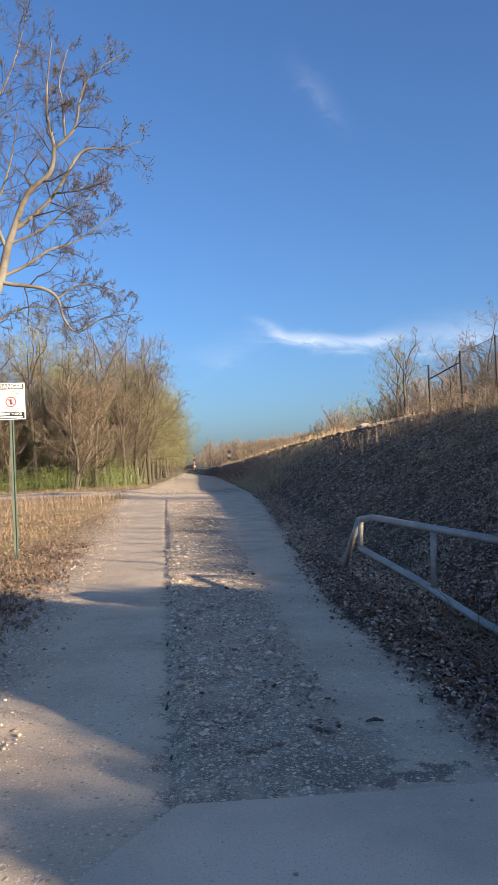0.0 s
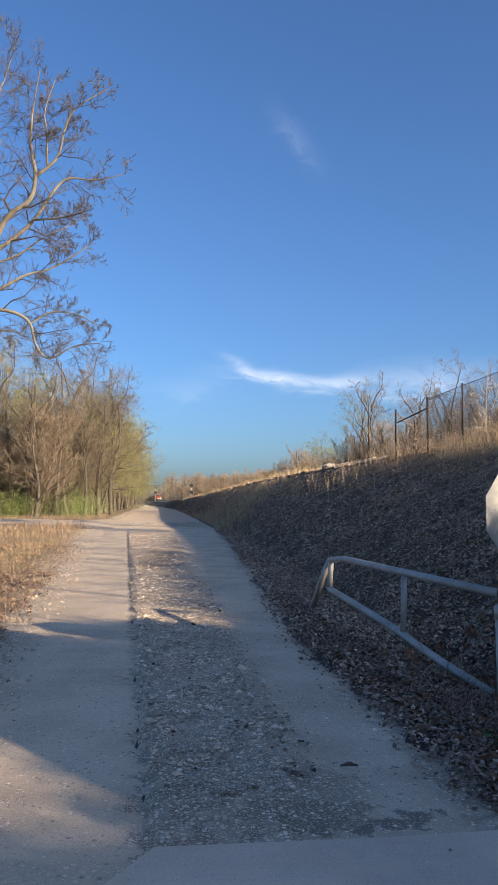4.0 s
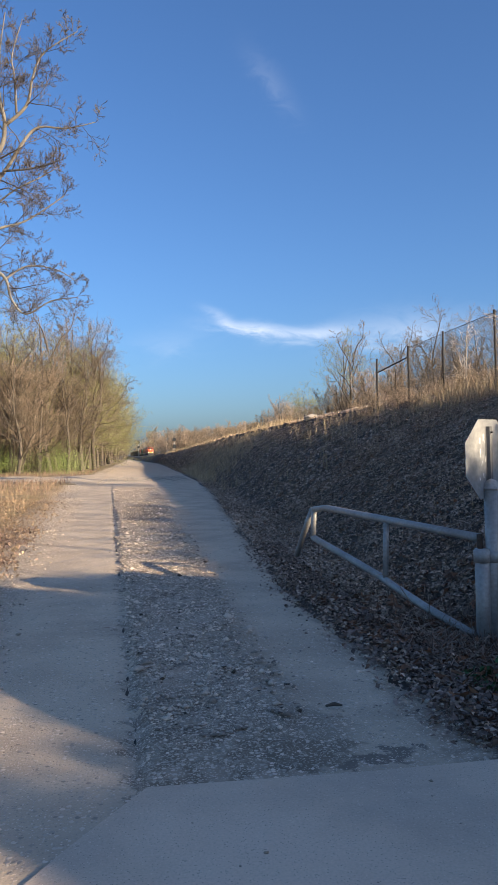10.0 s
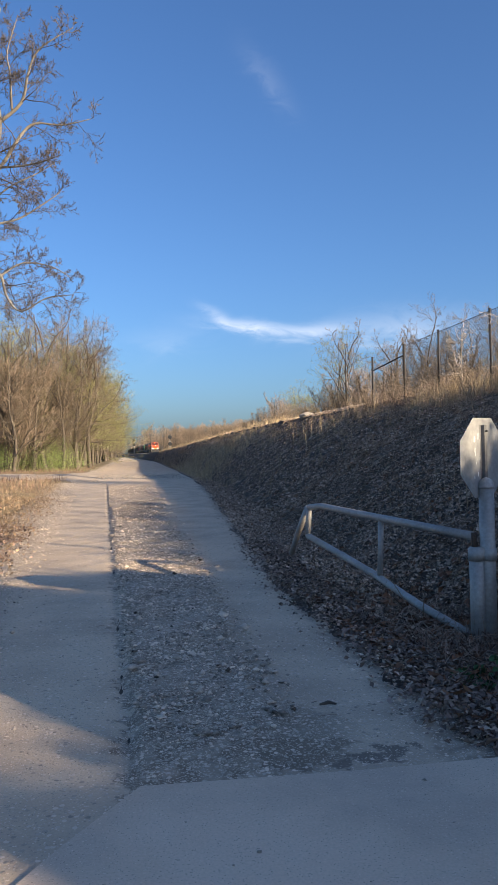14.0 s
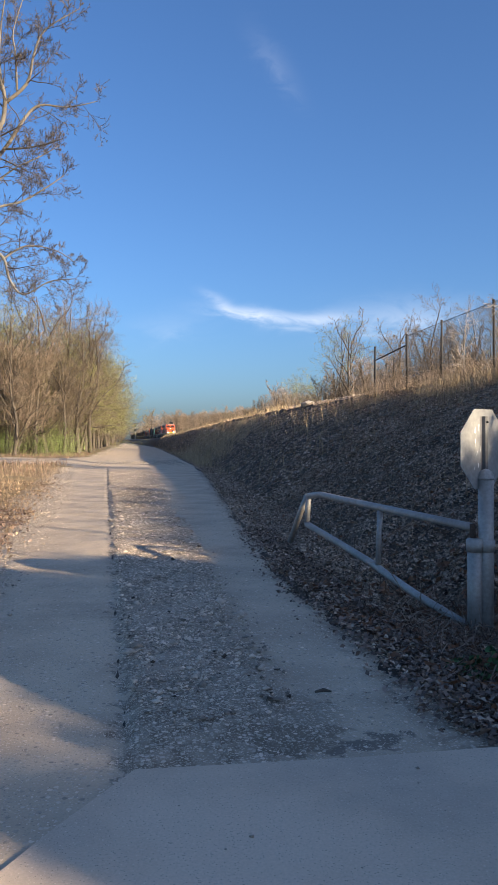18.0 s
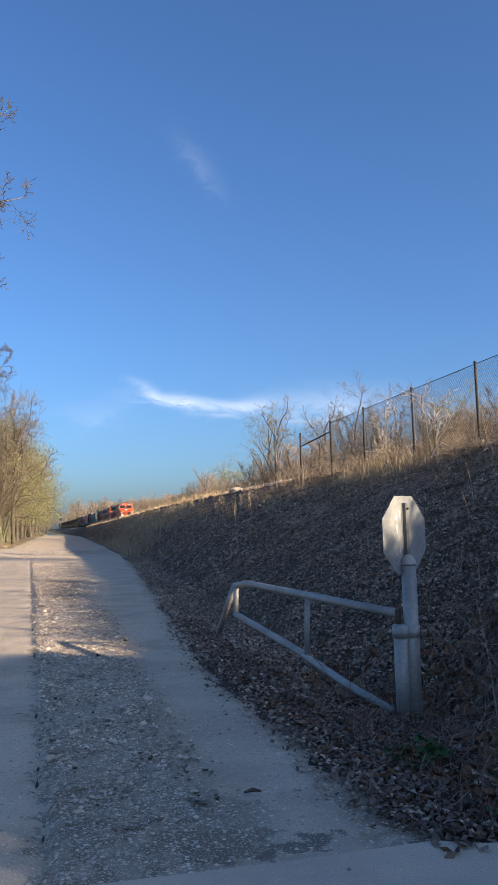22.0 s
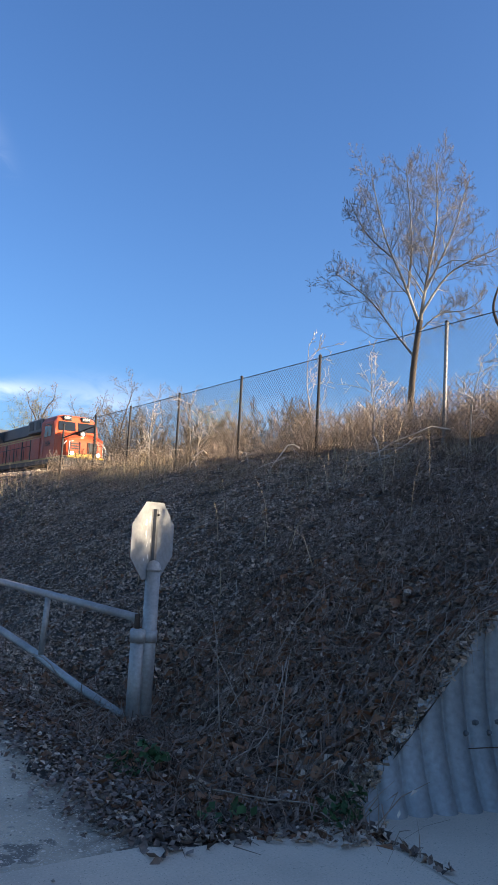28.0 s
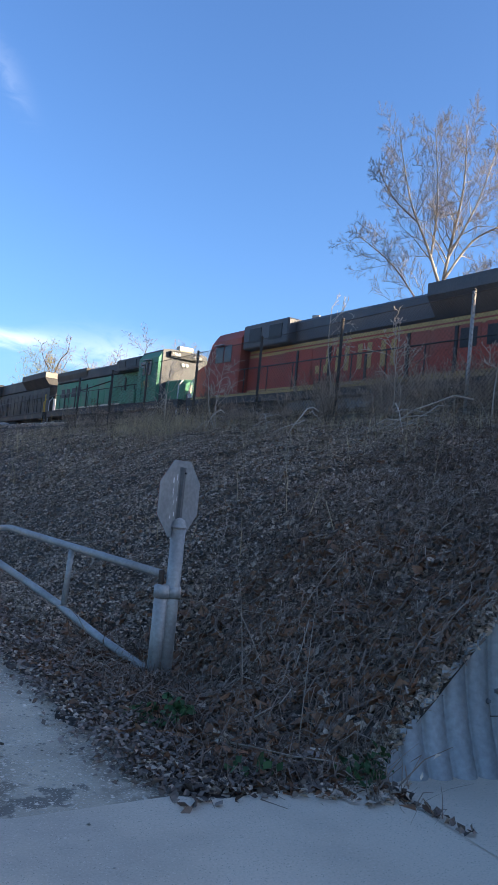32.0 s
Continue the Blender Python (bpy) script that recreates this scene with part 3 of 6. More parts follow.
def pavement():
    pts = [(1.55, 3.62), (2.5, 3.59), (3.19, 3.6), (3.4, 3.5), (3.72, 3.5), (4.1, 3.5), (4.5, 3.45), (6.3, 3.1), (24, -1.2), (24, -4.6), (4.5, 0.2), (3.8, -1.2), (-2.0, -6.0), (-4.0, -4.5), (0.55, 1.9), (1.27, 3.18)]
    V = [(x, y, 0.032) for x, y in pts] + [(x, y, -0.1) for x, y in pts]
    n = len(pts)
    F = [tuple(reversed(range(n)))] + [(k, (k + 1) % n, n + (k + 1) % n, n + k) for k in range(n)]
    tagged(link("pavement", V, F, M["slab"]), "worn grey concrete slab leading into the culvert", "pavement", kind="structure")


def slab_joint():
    V = [(4.272, 3.4, 0.036), (4.279, 3.4, 0.036), (4.247, 2.7, 0.036), (4.24, 2.7, 0.036), (4.234, 1.2, 0.036), (4.227, 1.2, 0.036)]
    tagged(link("slab_joint", V, [(0, 3, 2, 1), (3, 5, 4, 2)], M["dirt_road"]), "pale dirt-filled joint between two concrete slabs", "joint", kind="structure")


def side_road():
    V, F, n = [], [], 60
    for k in range(n + 1):
        x = -0.6 - 30 * k / n
        mid_y = 50 + 0.55 * max(0, -x - 2)
        half = 6.0 if x < -3 else 6 + 2.5 * (x + 3)
        for q in (-1, -0.8, -0.4, 0, 0.4, 0.8, 1):
            y = mid_y + q * (half + 0.5 * math.sin(x * 2.1))
            V.append((x, y, float(land(x, y)) + 0.05 - (0.12 if abs(q) == 1 else 0)))
    for k in range(n):
        for q in range(6):
            i = k * 7 + q
            F.append((i, i + 1, i + 8, i + 7))
    tagged(link("side_road", V, F, M["dirt_road"], smooth=True), "dirt track turning off towards the wood", "road", kind="structure")


ground()
road()
side_road()
pavement()
slab_joint()


# ---- culvert ----
def culvert():
    pitch, depth = 0.1524, 0.032
    top = thing("culvert_tunnel", "galvanised corrugated steel culvert tunnel cut to the bank slope", "culvert")
    s = np.concatenate([np.arange(-2.2, 6.0, pitch / 20), np.arange(6.0, 19, 0.5)])
    th = np.linspace(-0.62, math.pi + 0.62, 320)
    wave = np.where(s < 6, depth - 2 * depth * np.abs(np.sin(s * math.pi / pitch)) ** 0.36, 0)
    r = PIPE_R + wave[:, None]
    p, z = r * np.cos(th)[None], PIPE_Z + r * np.sin(th)[None]
    nrm = np.array((-PIPE_D[1], PIPE_D[0]))
    X = PIPE_C[0] + s[:, None] * PIPE_D[0] + p * nrm[0]
    Y = PIPE_C[1] + s[:, None] * PIPE_D[1] + p * nrm[1]
    V = np.stack([X, Y, z], -1).reshape(-1, 3)
    n = len(th)
    i = (np.arange(len(s) - 1)[:, None] * n + np.arange(n - 1)).ravel()
    F = np.stack([i, i + 1, i + n + 1, i + n], 1)
    C = V[F].mean(1)
    along = np.repeat((s[:-1] + s[1:]) / 2, n - 1)
    keep = ((C[:, 2] < land(C[:, 0], C[:, 1]) + 0.035) | (along > 0.14)) & (C[:, 2] > -0.06) & (C[:, 0] > 4.2)
    fast_mesh("corrugated_wall", V, F[keep], M["culvert"], top, smooth=True)
    # lapped seam and its two rows of bolts
    a = math.asin((0.32 - PIPE_Z) / PIPE_R)

    def at(sv, ang, out=0.0):
        pr = (PIPE_R - out) * math.cos(ang)
        q = PIPE_C + sv * PIPE_D + pr * nrm
        return (q[0], q[1], PIPE_Z + (PIPE_R - out) * math.sin(ang))
    ss = np.arange(-1.1, 5.9, pitch / 6)
    sv = [at(v, a + 0.002 * k, 0.006 - depth + 2 * depth * abs(math.sin(v * math.pi / pitch)) ** 0.36) for v in ss for k in (-1, 1)]
    link("seam_edge", sv, [(2 * k, 2 * k + 1, 2 * k + 3, 2 * k + 2) for k in range(len(ss) - 1)], M["rust"], top, "dark lapped plate seam")
    bm = bmesh.new()
    bmesh.ops.create_cone(bm, cap_ends=True, segments=6, radius1=0.019, radius2=0.013, depth=0.03)
    me = bpy.data.meshes.new("bolt")
    bm.to_mesh(me)
    bm.free()
    me.materials.append(M["dark_steel"])
    v = -1.15
    while v < 4.2:
        for row, off in ((0.05, 0.0), (0.085, pitch / 2)):
            crest = (round((v + off) / pitch) + 0.75 if row < 0.06 else round((v + off) / pitch) + 0.25) * pitch
            x, y, z = at(crest, a + row, 0.03)
            b = new("bolt", me)
            b.parent = top
            aim = Vector((nrm[0] * -math.cos(a + row), nrm[1] * -math.cos(a + row), -math.sin(a + row)))
            b.matrix_basis = Matrix.Translation((x, y, z)) @ aim.to_track_quat("Z", "Y").to_matrix().to_4x4()
        v += pitch
    return top


culvert()


# ---- tracks ----
def tracks():
    for nm, centre in (("far", 20.0), ("near", 14.9)):
        top = thing("railway_track", "rusty steel rails on weathered ties and ballast", "railway track", "railway tracks")
        ys = np.concatenate([np.arange(-60, 120, 3.0), np.arange(120, 900, 30.0)])
        for side in (-0.75, 0.75):
            prof = [(-0.07, -0.16), (0.07, -0.16), (0.07, -0.14), (0.012, -0.12), (0.012, -0.04), (0.036, -0.035), (0.036, 0), (-0.036, 0), (-0.036, -0.035), (-0.012, -0.04), (-0.012, -0.12), (-0.07, -0.14)]
            V = [(float(track_x(y, centre)) + side + px, y, RAIL + float(grade(y)) + pz) for y in ys for px, pz in prof]
            n = len(prof)
            F = [(r * n + k, r * n + (k + 1) % n, (r + 1) * n + (k + 1) % n, (r + 1) * n + k) for r in range(len(ys) - 1) for k in range(n)]
            link("rail", V, F, M["rail"], top)
        bm = bmesh.new()
        bm_box(bm, (-1.3, -0.11, -0.34), (1.3, 0.11, -0.155), 0.015)
        me = bpy.data.meshes.new("tie")
        bm.to_mesh(me)
        bm.free()
        me.materials.append(M["tie"])
        for k in range(110):
            y = -6 + k * 0.53
            o = new("tie", me)
            o.parent = top
            o.matrix_basis = pose(float(track_x(y, centre)), y, RAIL, 0, 0, 1.66 + random.uniform(-1, 1))


tracks()
# ---- gate, stop sign and warning sign ----
def gate():
    top = thing("pipe_gate", "open grey galvanised steel pipe gate beside the road", "gate")
    A, C, H, Ft = (3.46, 8.66, 0.79), (3.44, 8.66, 0.48), (4.13, 5.98, 0.73), (4.08, 5.96, -0.02)
    tube("top_rail", [H, (3.96, 6.66, 0.755), (3.72, 7.65, 0.79), (3.53, 8.42, 0.82), A], 0.034, M["galv"], top)
    tube("lower_rail", [C, (3.61, 7.95, 0.36), (3.765, 7.32, 0.245), (3.8, 7.15, 0.205), (3.93, 6.6, 0.085), Ft], 0.034, M["galv"], top)
    tube("end_post", [A, (3.45, 8.66, 0.66), C], 0.03, M["galv"], top)
    tube("brace", [(3.815, 7.25, 0.765), (3.785, 7.23, 0.24)], 0.026, M["galv"], top)
    tube("end_leg", [(3.45, 8.7, 0.79), (3.41, 8.95, 0.53), (3.36, 9.2, 0.22)], 0.034, M["galv"], top)
    tube("hinge_pipe", [(4.13, 5.925, -0.25), (4.13, 5.925, 0.65)], 0.056, M["galv"], top, 16)
    for x, y, r in ((4.13, 5.925, 0.064), (4.22, 5.92, 0.066)):
        tube("hinge_collar", [(x, y, 0.55), (x, y, 0.64)], r, M["galv"], top, 18)
    tube("hinge_pin", [(4.13, 5.95, 0.6), (4.13, 5.96, 0.76)], 0.022, M["rust"], top)
    return top


def gate_post():
    top = thing("gate_post", "round grey steel gate post with a domed cap", "post")
    z = np.array([-0.3, 1.1, 1.1, 1.115, 1.115, 1.14, 1.165, 1.178, 1.184])
    r = np.array([0.058, 0.058, 0.064, 0.064, 0.06, 0.056, 0.042, 0.02, 0.004])
    tube("post", [(4.22, 5.92, -0.3), (4.22, 5.92, 1.1)], 0.058, M["galv"], top, 20)
    tube("cap", [(4.22, 5.92, v) for v in z[2:]], r[2:], M["galv"], top, 20)


def stop_sign():
    top = thing("stop_sign", "bare metal back of an octagonal stop sign on a perforated channel", "road sign")
    c, n = Vector((4.22, 5.965, 1.335)), Vector((0.535, -0.84, 0)).normalized()
    side, up = Vector((0.84, 0.535, 0)).normalized(), Vector((0, 0, 1))
    R = 0.305 / math.cos(math.pi / 8)
    ring = [c + side * (R * math.cos(math.pi / 8 + k * math.pi / 4)) + up * (R * math.sin(math.pi / 8 + k * math.pi / 4)) for k in range(8)]
    V = [p + n * 0.002 for p in ring] + [p - n * 0.002 for p in ring]
    F = [tuple(range(8)), tuple(reversed(range(8, 16)))] + [(k, k + 8, (k + 1) % 8 + 8, (k + 1) % 8) for k in range(8)]
    link("blank", V, F, M["sign_metal"], top, "weathered aluminium octagon")
    face = [p - n * 0.0035 for p in ring]
    link("sign_face", face, [tuple(reversed(range(8)))], M["red"], top, "red front face")
    # channel post: a hat section with punched holes
    prof = [(-0.04, 0.004), (-0.022, 0.004), (-0.016, 0.03), (0.016, 0.03), (0.022, 0.004), (0.04, 0.004)]
    zs = (0.95, 1.585)
    V = [Vector((c.x, c.y, 0)) + side * a + n * b + up * z for z in zs for a, b in prof]
    F = [(k, k + 1, k + 7, k + 6) for k in range(5)]
    ch = link("channel_post", V, F, M["dark_steel"], top, "perforated steel channel")
    bm = bmesh.new()
    bmesh.ops.create_circle(bm, cap_ends=True, segments=8, radius=0.0055)
    me = bpy.data.meshes.new("hole")
    bm.to_mesh(me)
    bm.free()
    me.materials.append(M["black"])
    for k in range(22):
        o = new("hole", me)
        o.parent = ch
        p = Vector((c.x, c.y, 0)) + side * 0.031 + n * 0.0085 + up * (0.99 + k * 0.0255)
        o.matrix_basis = Matrix.Translation(p) @ n.to_track_quat("Z", "Y").to_matrix().to_4x4()
    for z in (1.13, 1.54):
        p = c + n * 0.033
        tube("bolt", [(p.x, p.y, z), (p.x + n.x * 0.012, p.y + n.y * 0.012, z)], 0.009, M["black"], top, 6)
    # scuffed pale scratches on the blank
    rng = random.Random(3)
    for k in range(12):
        a, z = -0.085 + rng.uniform(-0.045, 0.04), 1.33 + rng.uniform(-0.16, 0.17)
        w, h, sl = rng.uniform(0.004, 0.012), rng.uniform(0.012, 0.05), rng.uniform(-0.6, 0.6)
        q = [(a, z), (a + w, z), (a + w + sl * h * 0.5, z + h), (a + sl * h * 0.5, z + h)]
        link("scratch", [Vector((c.x, c.y, 0)) + side * u + n * 0.0035 + up * v for u, v in q], [(0, 1, 2, 3)], M["white"], top, "pale scraped mark")


def text_part(name, body, size, material, parent, m, align="CENTER", bold=0.0):
    cu = bpy.data.curves.new(name, "FONT")
    cu.body, cu.size, cu.align_x, cu.align_y, cu.extrude, cu.offset = body, size, align, "CENTER", 0.001, bold
    cu.resolution_u = 2
    tmp = bpy.data.objects.new(name, cu)
    me = bpy.data.meshes.new_from_object(tmp)
    bpy.data.objects.remove(tmp)
    me.materials.clear()
    ob = link_mesh(name, me, material, parent)
    ob.matrix_basis = m
    return ob


def danger_sign():
    top = thing("danger_sign", "white and black danger sign on a green post in grass", "warning sign", m=pose(-1.31, 13.5, 0, 0, 0, 3))
    box("panel", (-0.23, -0.004, 2.39), (0.23, 0.004, 3.0), M["white"], top, 0.0)
    box("header_band", (-0.215, -0.008, 2.895), (0.215, -0.0045, 2.985), M["black"], top)
    box("footer_band", (-0.215, -0.008, 2.405), (0.215, -0.0045, 2.515), M["black"], top)

    def at(x, z, y=-0.011):
        return pose(x, y, z, 90, 0, 0)
    text_part("word", "DANGER", 0.098, M["white"], top, at(0, 2.94), bold=0.003)
    for k, w in enumerate(("TRESPASSING ON", "RAILROAD PROPERTY", "IS ILLEGAL")):
        text_part("word", w, 0.042, M["black"], top, at(0, 2.86 - 0.04 * k, -0.006))
    for k, w in enumerate(("OFFENDERS WILL", "BE PROSECUTED")):
        text_part("word", w, 0.042, M["black"], top, at(0, 2.575 - 0.038 * k, -0.006))
    text_part("word", "POLICE", 0.05, M["white"], top, at(0.09, 2.482), bold=0.001)
    box("bar", (-0.19, -0.0105, 2.465), (-0.03, -0.0085, 2.50), M["white"], top)
    box("bar", (-0.18, -0.0105, 2.418), (0.18, -0.0085, 2.445), M["white"], top)
    V, F = [], []
    for k in range(28):
        a = k * 2 * math.pi / 28
        V += [(0.088 * math.cos(a), -0.008, 2.685 + 0.088 * math.sin(a)), (0.07 * math.cos(a), -0.008, 2.685 + 0.07 * math.sin(a))]
    F = [(2 * k, 2 * k + 1, (2 * k + 3) % 56, (2 * k + 2) % 56) for k in range(28)]
    link("ring", V, F, M["red"], top, "red prohibition ring")
    link("slash", [(-0.056, -0.0085, 2.735), (-0.045, -0.0085, 2.746), (0.056, -0.0085, 2.635), (0.045, -0.0085, 2.624)], [(0, 1, 2, 3)], M["red"], top)
    box("pictogram", (-0.02, -0.007, 2.64), (0.015, -0.005, 2.73), M["black"], top)
    prof = [(-0.035, 0.006), (-0.016, 0.006), (-0.012, 0.03), (0.012, 0.03), (0.016, 0.006), (0.035, 0.006)]
    V = [(a, b, z) for z in (-0.2, 2.95) for a, b in prof]
    link("sign_post", V, [(k, k + 1, k + 7, k + 6) for k in range(5)], M["post_green"], top, "green steel channel post")


gate()
gate_post()
stop_sign()
danger_sign()


# ---- chain-link fence ----
FENCE_Y = [26.55, 23.66, 21.0, 18.05, 15.1, 12.25, 9.0, 6.35, 3.3, 0.3, -2.7, -5.7]


def fence_x(y):
    return 10.75 - 0.029 * y


def fence():
    top = thing("chain_link_fence", "rusty chain-link fence with steel posts on the bank crest", "fence")
    tops = []
    for k, y in enumerate(FENCE_Y):
        x = fence_x(y)
        z1 = 4.58 + (26.55 - y) * 0.016
        tops.append((x, y, z1))
        lean = random.Random(k).uniform(-0.03, 0.03)
        r = 0.036 if k < 2 else 0.03
        tube("fence_post", [(x - lean, y, 2.4), (x, y + lean, z1 + 0.03)], r, M["galv"] if k > 5 else M["fence_steel"], top, 10)
        tube("post_cap", [(x, y + lean, z1 + 0.03), (x, y + lean, z1 + 0.055), (x, y + lean, z1 + 0.075)], [r + 0.006, r + 0.006, 0.008], M["fence_steel"], top, 10)
    tube("brace_rail", [(tops[0][0], tops[0][1], tops[0][2] - 0.42), (tops[1][0], tops[1][1], tops[1][2] - 0.28)], 0.022, M["fence_steel"], top, 8)
    tube("tension_wire", [(x, y, z) for x, y, z in tops[1:]], 0.008, M["fence_steel"], top, 5)
    paths = []
    pitch, hgt = 0.09, 1.85
    y0, y1 = FENCE_Y[-1], FENCE_Y[1]
    n = int((y1 - y0) / pitch)
    for sgn in (1, -1):
        for k in range(-int(hgt / pitch) - 1, n + int(hgt / pitch) + 2):
            a = y0 + k * pitch
            if sgn > 0:
                t0, t1 = max(0, (y0 - a) / hgt), min(1, (y1 - a) / hgt)
            else:
                t0, t1 = max(0, (a - y1) / hgt), min(1, (a - y0) / hgt)
            if t1 <= t0:
                continue
            pts = []
            for t in (t0, (t0 + t1) / 2, t1):
                y = a + sgn * hgt * t
                zt = 4.58 + (26.55 - y) * 0.016
                bow = 0.03 * math.sin(y * 2.1) * math.sin(math.pi * t)
                pts.append((fence_x(y) - 0.035 + bow, y, zt - hgt + hgt * t))
            paths.append((pts, [0.0032] * 3))
    v, f = tube_arrays(paths, 3)
    m = fast_mesh("wire_mesh", v, f, M["fence_steel"], top, "diamond wire mesh")
    m["kind"] = "stuff"


fence()


# ---- trees ----
def unit(v):
    return v / (np.linalg.norm(v) + 1e-9)


def sprout(rng, pts, rad, level, spec, out):
    """Grows side branches along a limb."""
    pts = np.asarray(pts, float)
    seg = np.linalg.norm(np.diff(pts, axis=0), axis=1)
    length = seg.sum()
    cum = np.concatenate([[0], np.cumsum(seg)]) / length
    n, lo, ratio, ang, lift = spec[level]
    n = max(1, int(n * rng.uniform(0.8, 1.2)))
    for k in range(n):
        t = lo + (1 - lo) * ((k + rng.random()) / n) ** 0.85
        p = np.array([np.interp(t, cum, pts[:, a]) for a in range(3)])
        i = min(len(pts) - 2, int(np.searchsorted(cum, t, side="right") - 1))
        d = unit(pts[i + 1] - pts[i])
        side = unit(np.cross(d, rng.normal(size=3)))
        a = radians(ang) * rng.uniform(0.65, 1.3)
        d2 = unit(d * math.cos(a) + side * math.sin(a) + np.array([0, 0, lift]))
        ln = length * ratio * (1 - 0.55 * t) * rng.uniform(0.6, 1.25)
        r0 = max(spec["rmin"], np.interp(t, cum, rad) * rng.uniform(0.3, 0.5))
        m = 4 if level < len(spec["n"]) - 1 else 3
        q, cur = [p], d2
        for _ in range(m):
            cur = unit(cur + rng.normal(size=3) * (0.26 if level < 1 else 0.2) + np.array([0, 0, lift * 0.35]))
            q.append(q[-1] + cur * ln / m)
        rr = np.linspace(r0, spec["rmin"] * 0.55, m + 1)
        out[level + 1].append((q, rr))
        if level + 1 < len(spec["n"]):
            sprout(rng, q, rr, level + 1, spec, out)


def tree_data(seed, limbs, counts, rmin=0.006, angles=(50, 45, 42, 40), ratio=(0.55, 0.5, 0.45, 0.42), lift=0.25, low=0.3):
    rng = np.random.default_rng(seed)
    spec = {"n": counts, "rmin": rmin}
    for k, n in enumerate(counts):
        spec[k] = (n, low if k == 0 else 0.15, ratio[k], angles[k], lift)
    out = [[] for _ in range(len(counts) + 1)]
    for pts, r0, r1, grow in limbs:
        p = np.array(pts, float)
        # rounds the limb with a smooth interpolation
        t = np.linspace(0, len(p) - 1, 4 * (len(p) - 1) + 1)
        q = []
        for v in t:
            i = min(int(v), len(p) - 2)
            u = v - i
            a, b, c, d = p[max(i - 1, 0)], p[i], p[i + 1], p[min(i + 2, len(p) - 1)]
            q.append(0.5 * (2 * b + (c - a) * u + (2 * a - 5 * b + 4 * c - d) * u * u + (3 * b - a - 3 * c + d) * u**3))
        q = np.array(q)
        rr = np.linspace(r0, r1, len(q))
        out[0].append((q, rr))
        if grow:
            sprout(rng, q, rr, 0, spec, out)
    return out


def tree(name, data, label, bark, twig, m, category="tree", group=""):
    top = thing(name, label, category, group, m)
    v, f = tube_arrays(data[0], 8)
    v2, f2 = tube_arrays(data[1], 5) if data[1] else (np.zeros((0, 3)), [])
    fast_mesh("trunk", np.concatenate([v, v2]), np.concatenate([f]), bark, top, smooth=True) if not len(f2) else fast_mesh("trunk", np.concatenate([v, v2]), np.concatenate([f, f2 + len(v)]), bark, top, smooth=True)
    rest = [p for lv in data[2:] for p in lv]
    if rest:
        v, f = tube_arrays(rest, 3)
        fast_mesh("crown", v, f, twig, top)
    return top


def wild_limbs(seed, h, stems=1, lean=0.08):
    """Trunk and main limbs of a forest tree of height h."""
    rng = np.random.default_rng(seed)
    limbs = []
    for s in range(stems):
        a = rng.uniform(0, 6.28)
        off = np.array([math.cos(a), math.sin(a), 0]) * (0.25 * (stems > 1))
        tip = off + np.array([rng.normal() * lean * h, rng.normal() * lean * h, h * rng.uniform(0.85, 1.0)])
        pts = [off * 0.3, off + (tip - off) * 0.3 + rng.normal(size=3) * 0.02 * h * np.array([1, 1, 0]), off + (tip - off) * 0.62 + rng.normal(size=3) * 0.03 * h * np.array([1, 1, 0]), tip]
        limbs.append((pts, (0.017 if h > 4 else 0.008) * h / (0.6 + 0.4 * stems), 0.02 if h > 4 else 0.004, True))
    return limbs


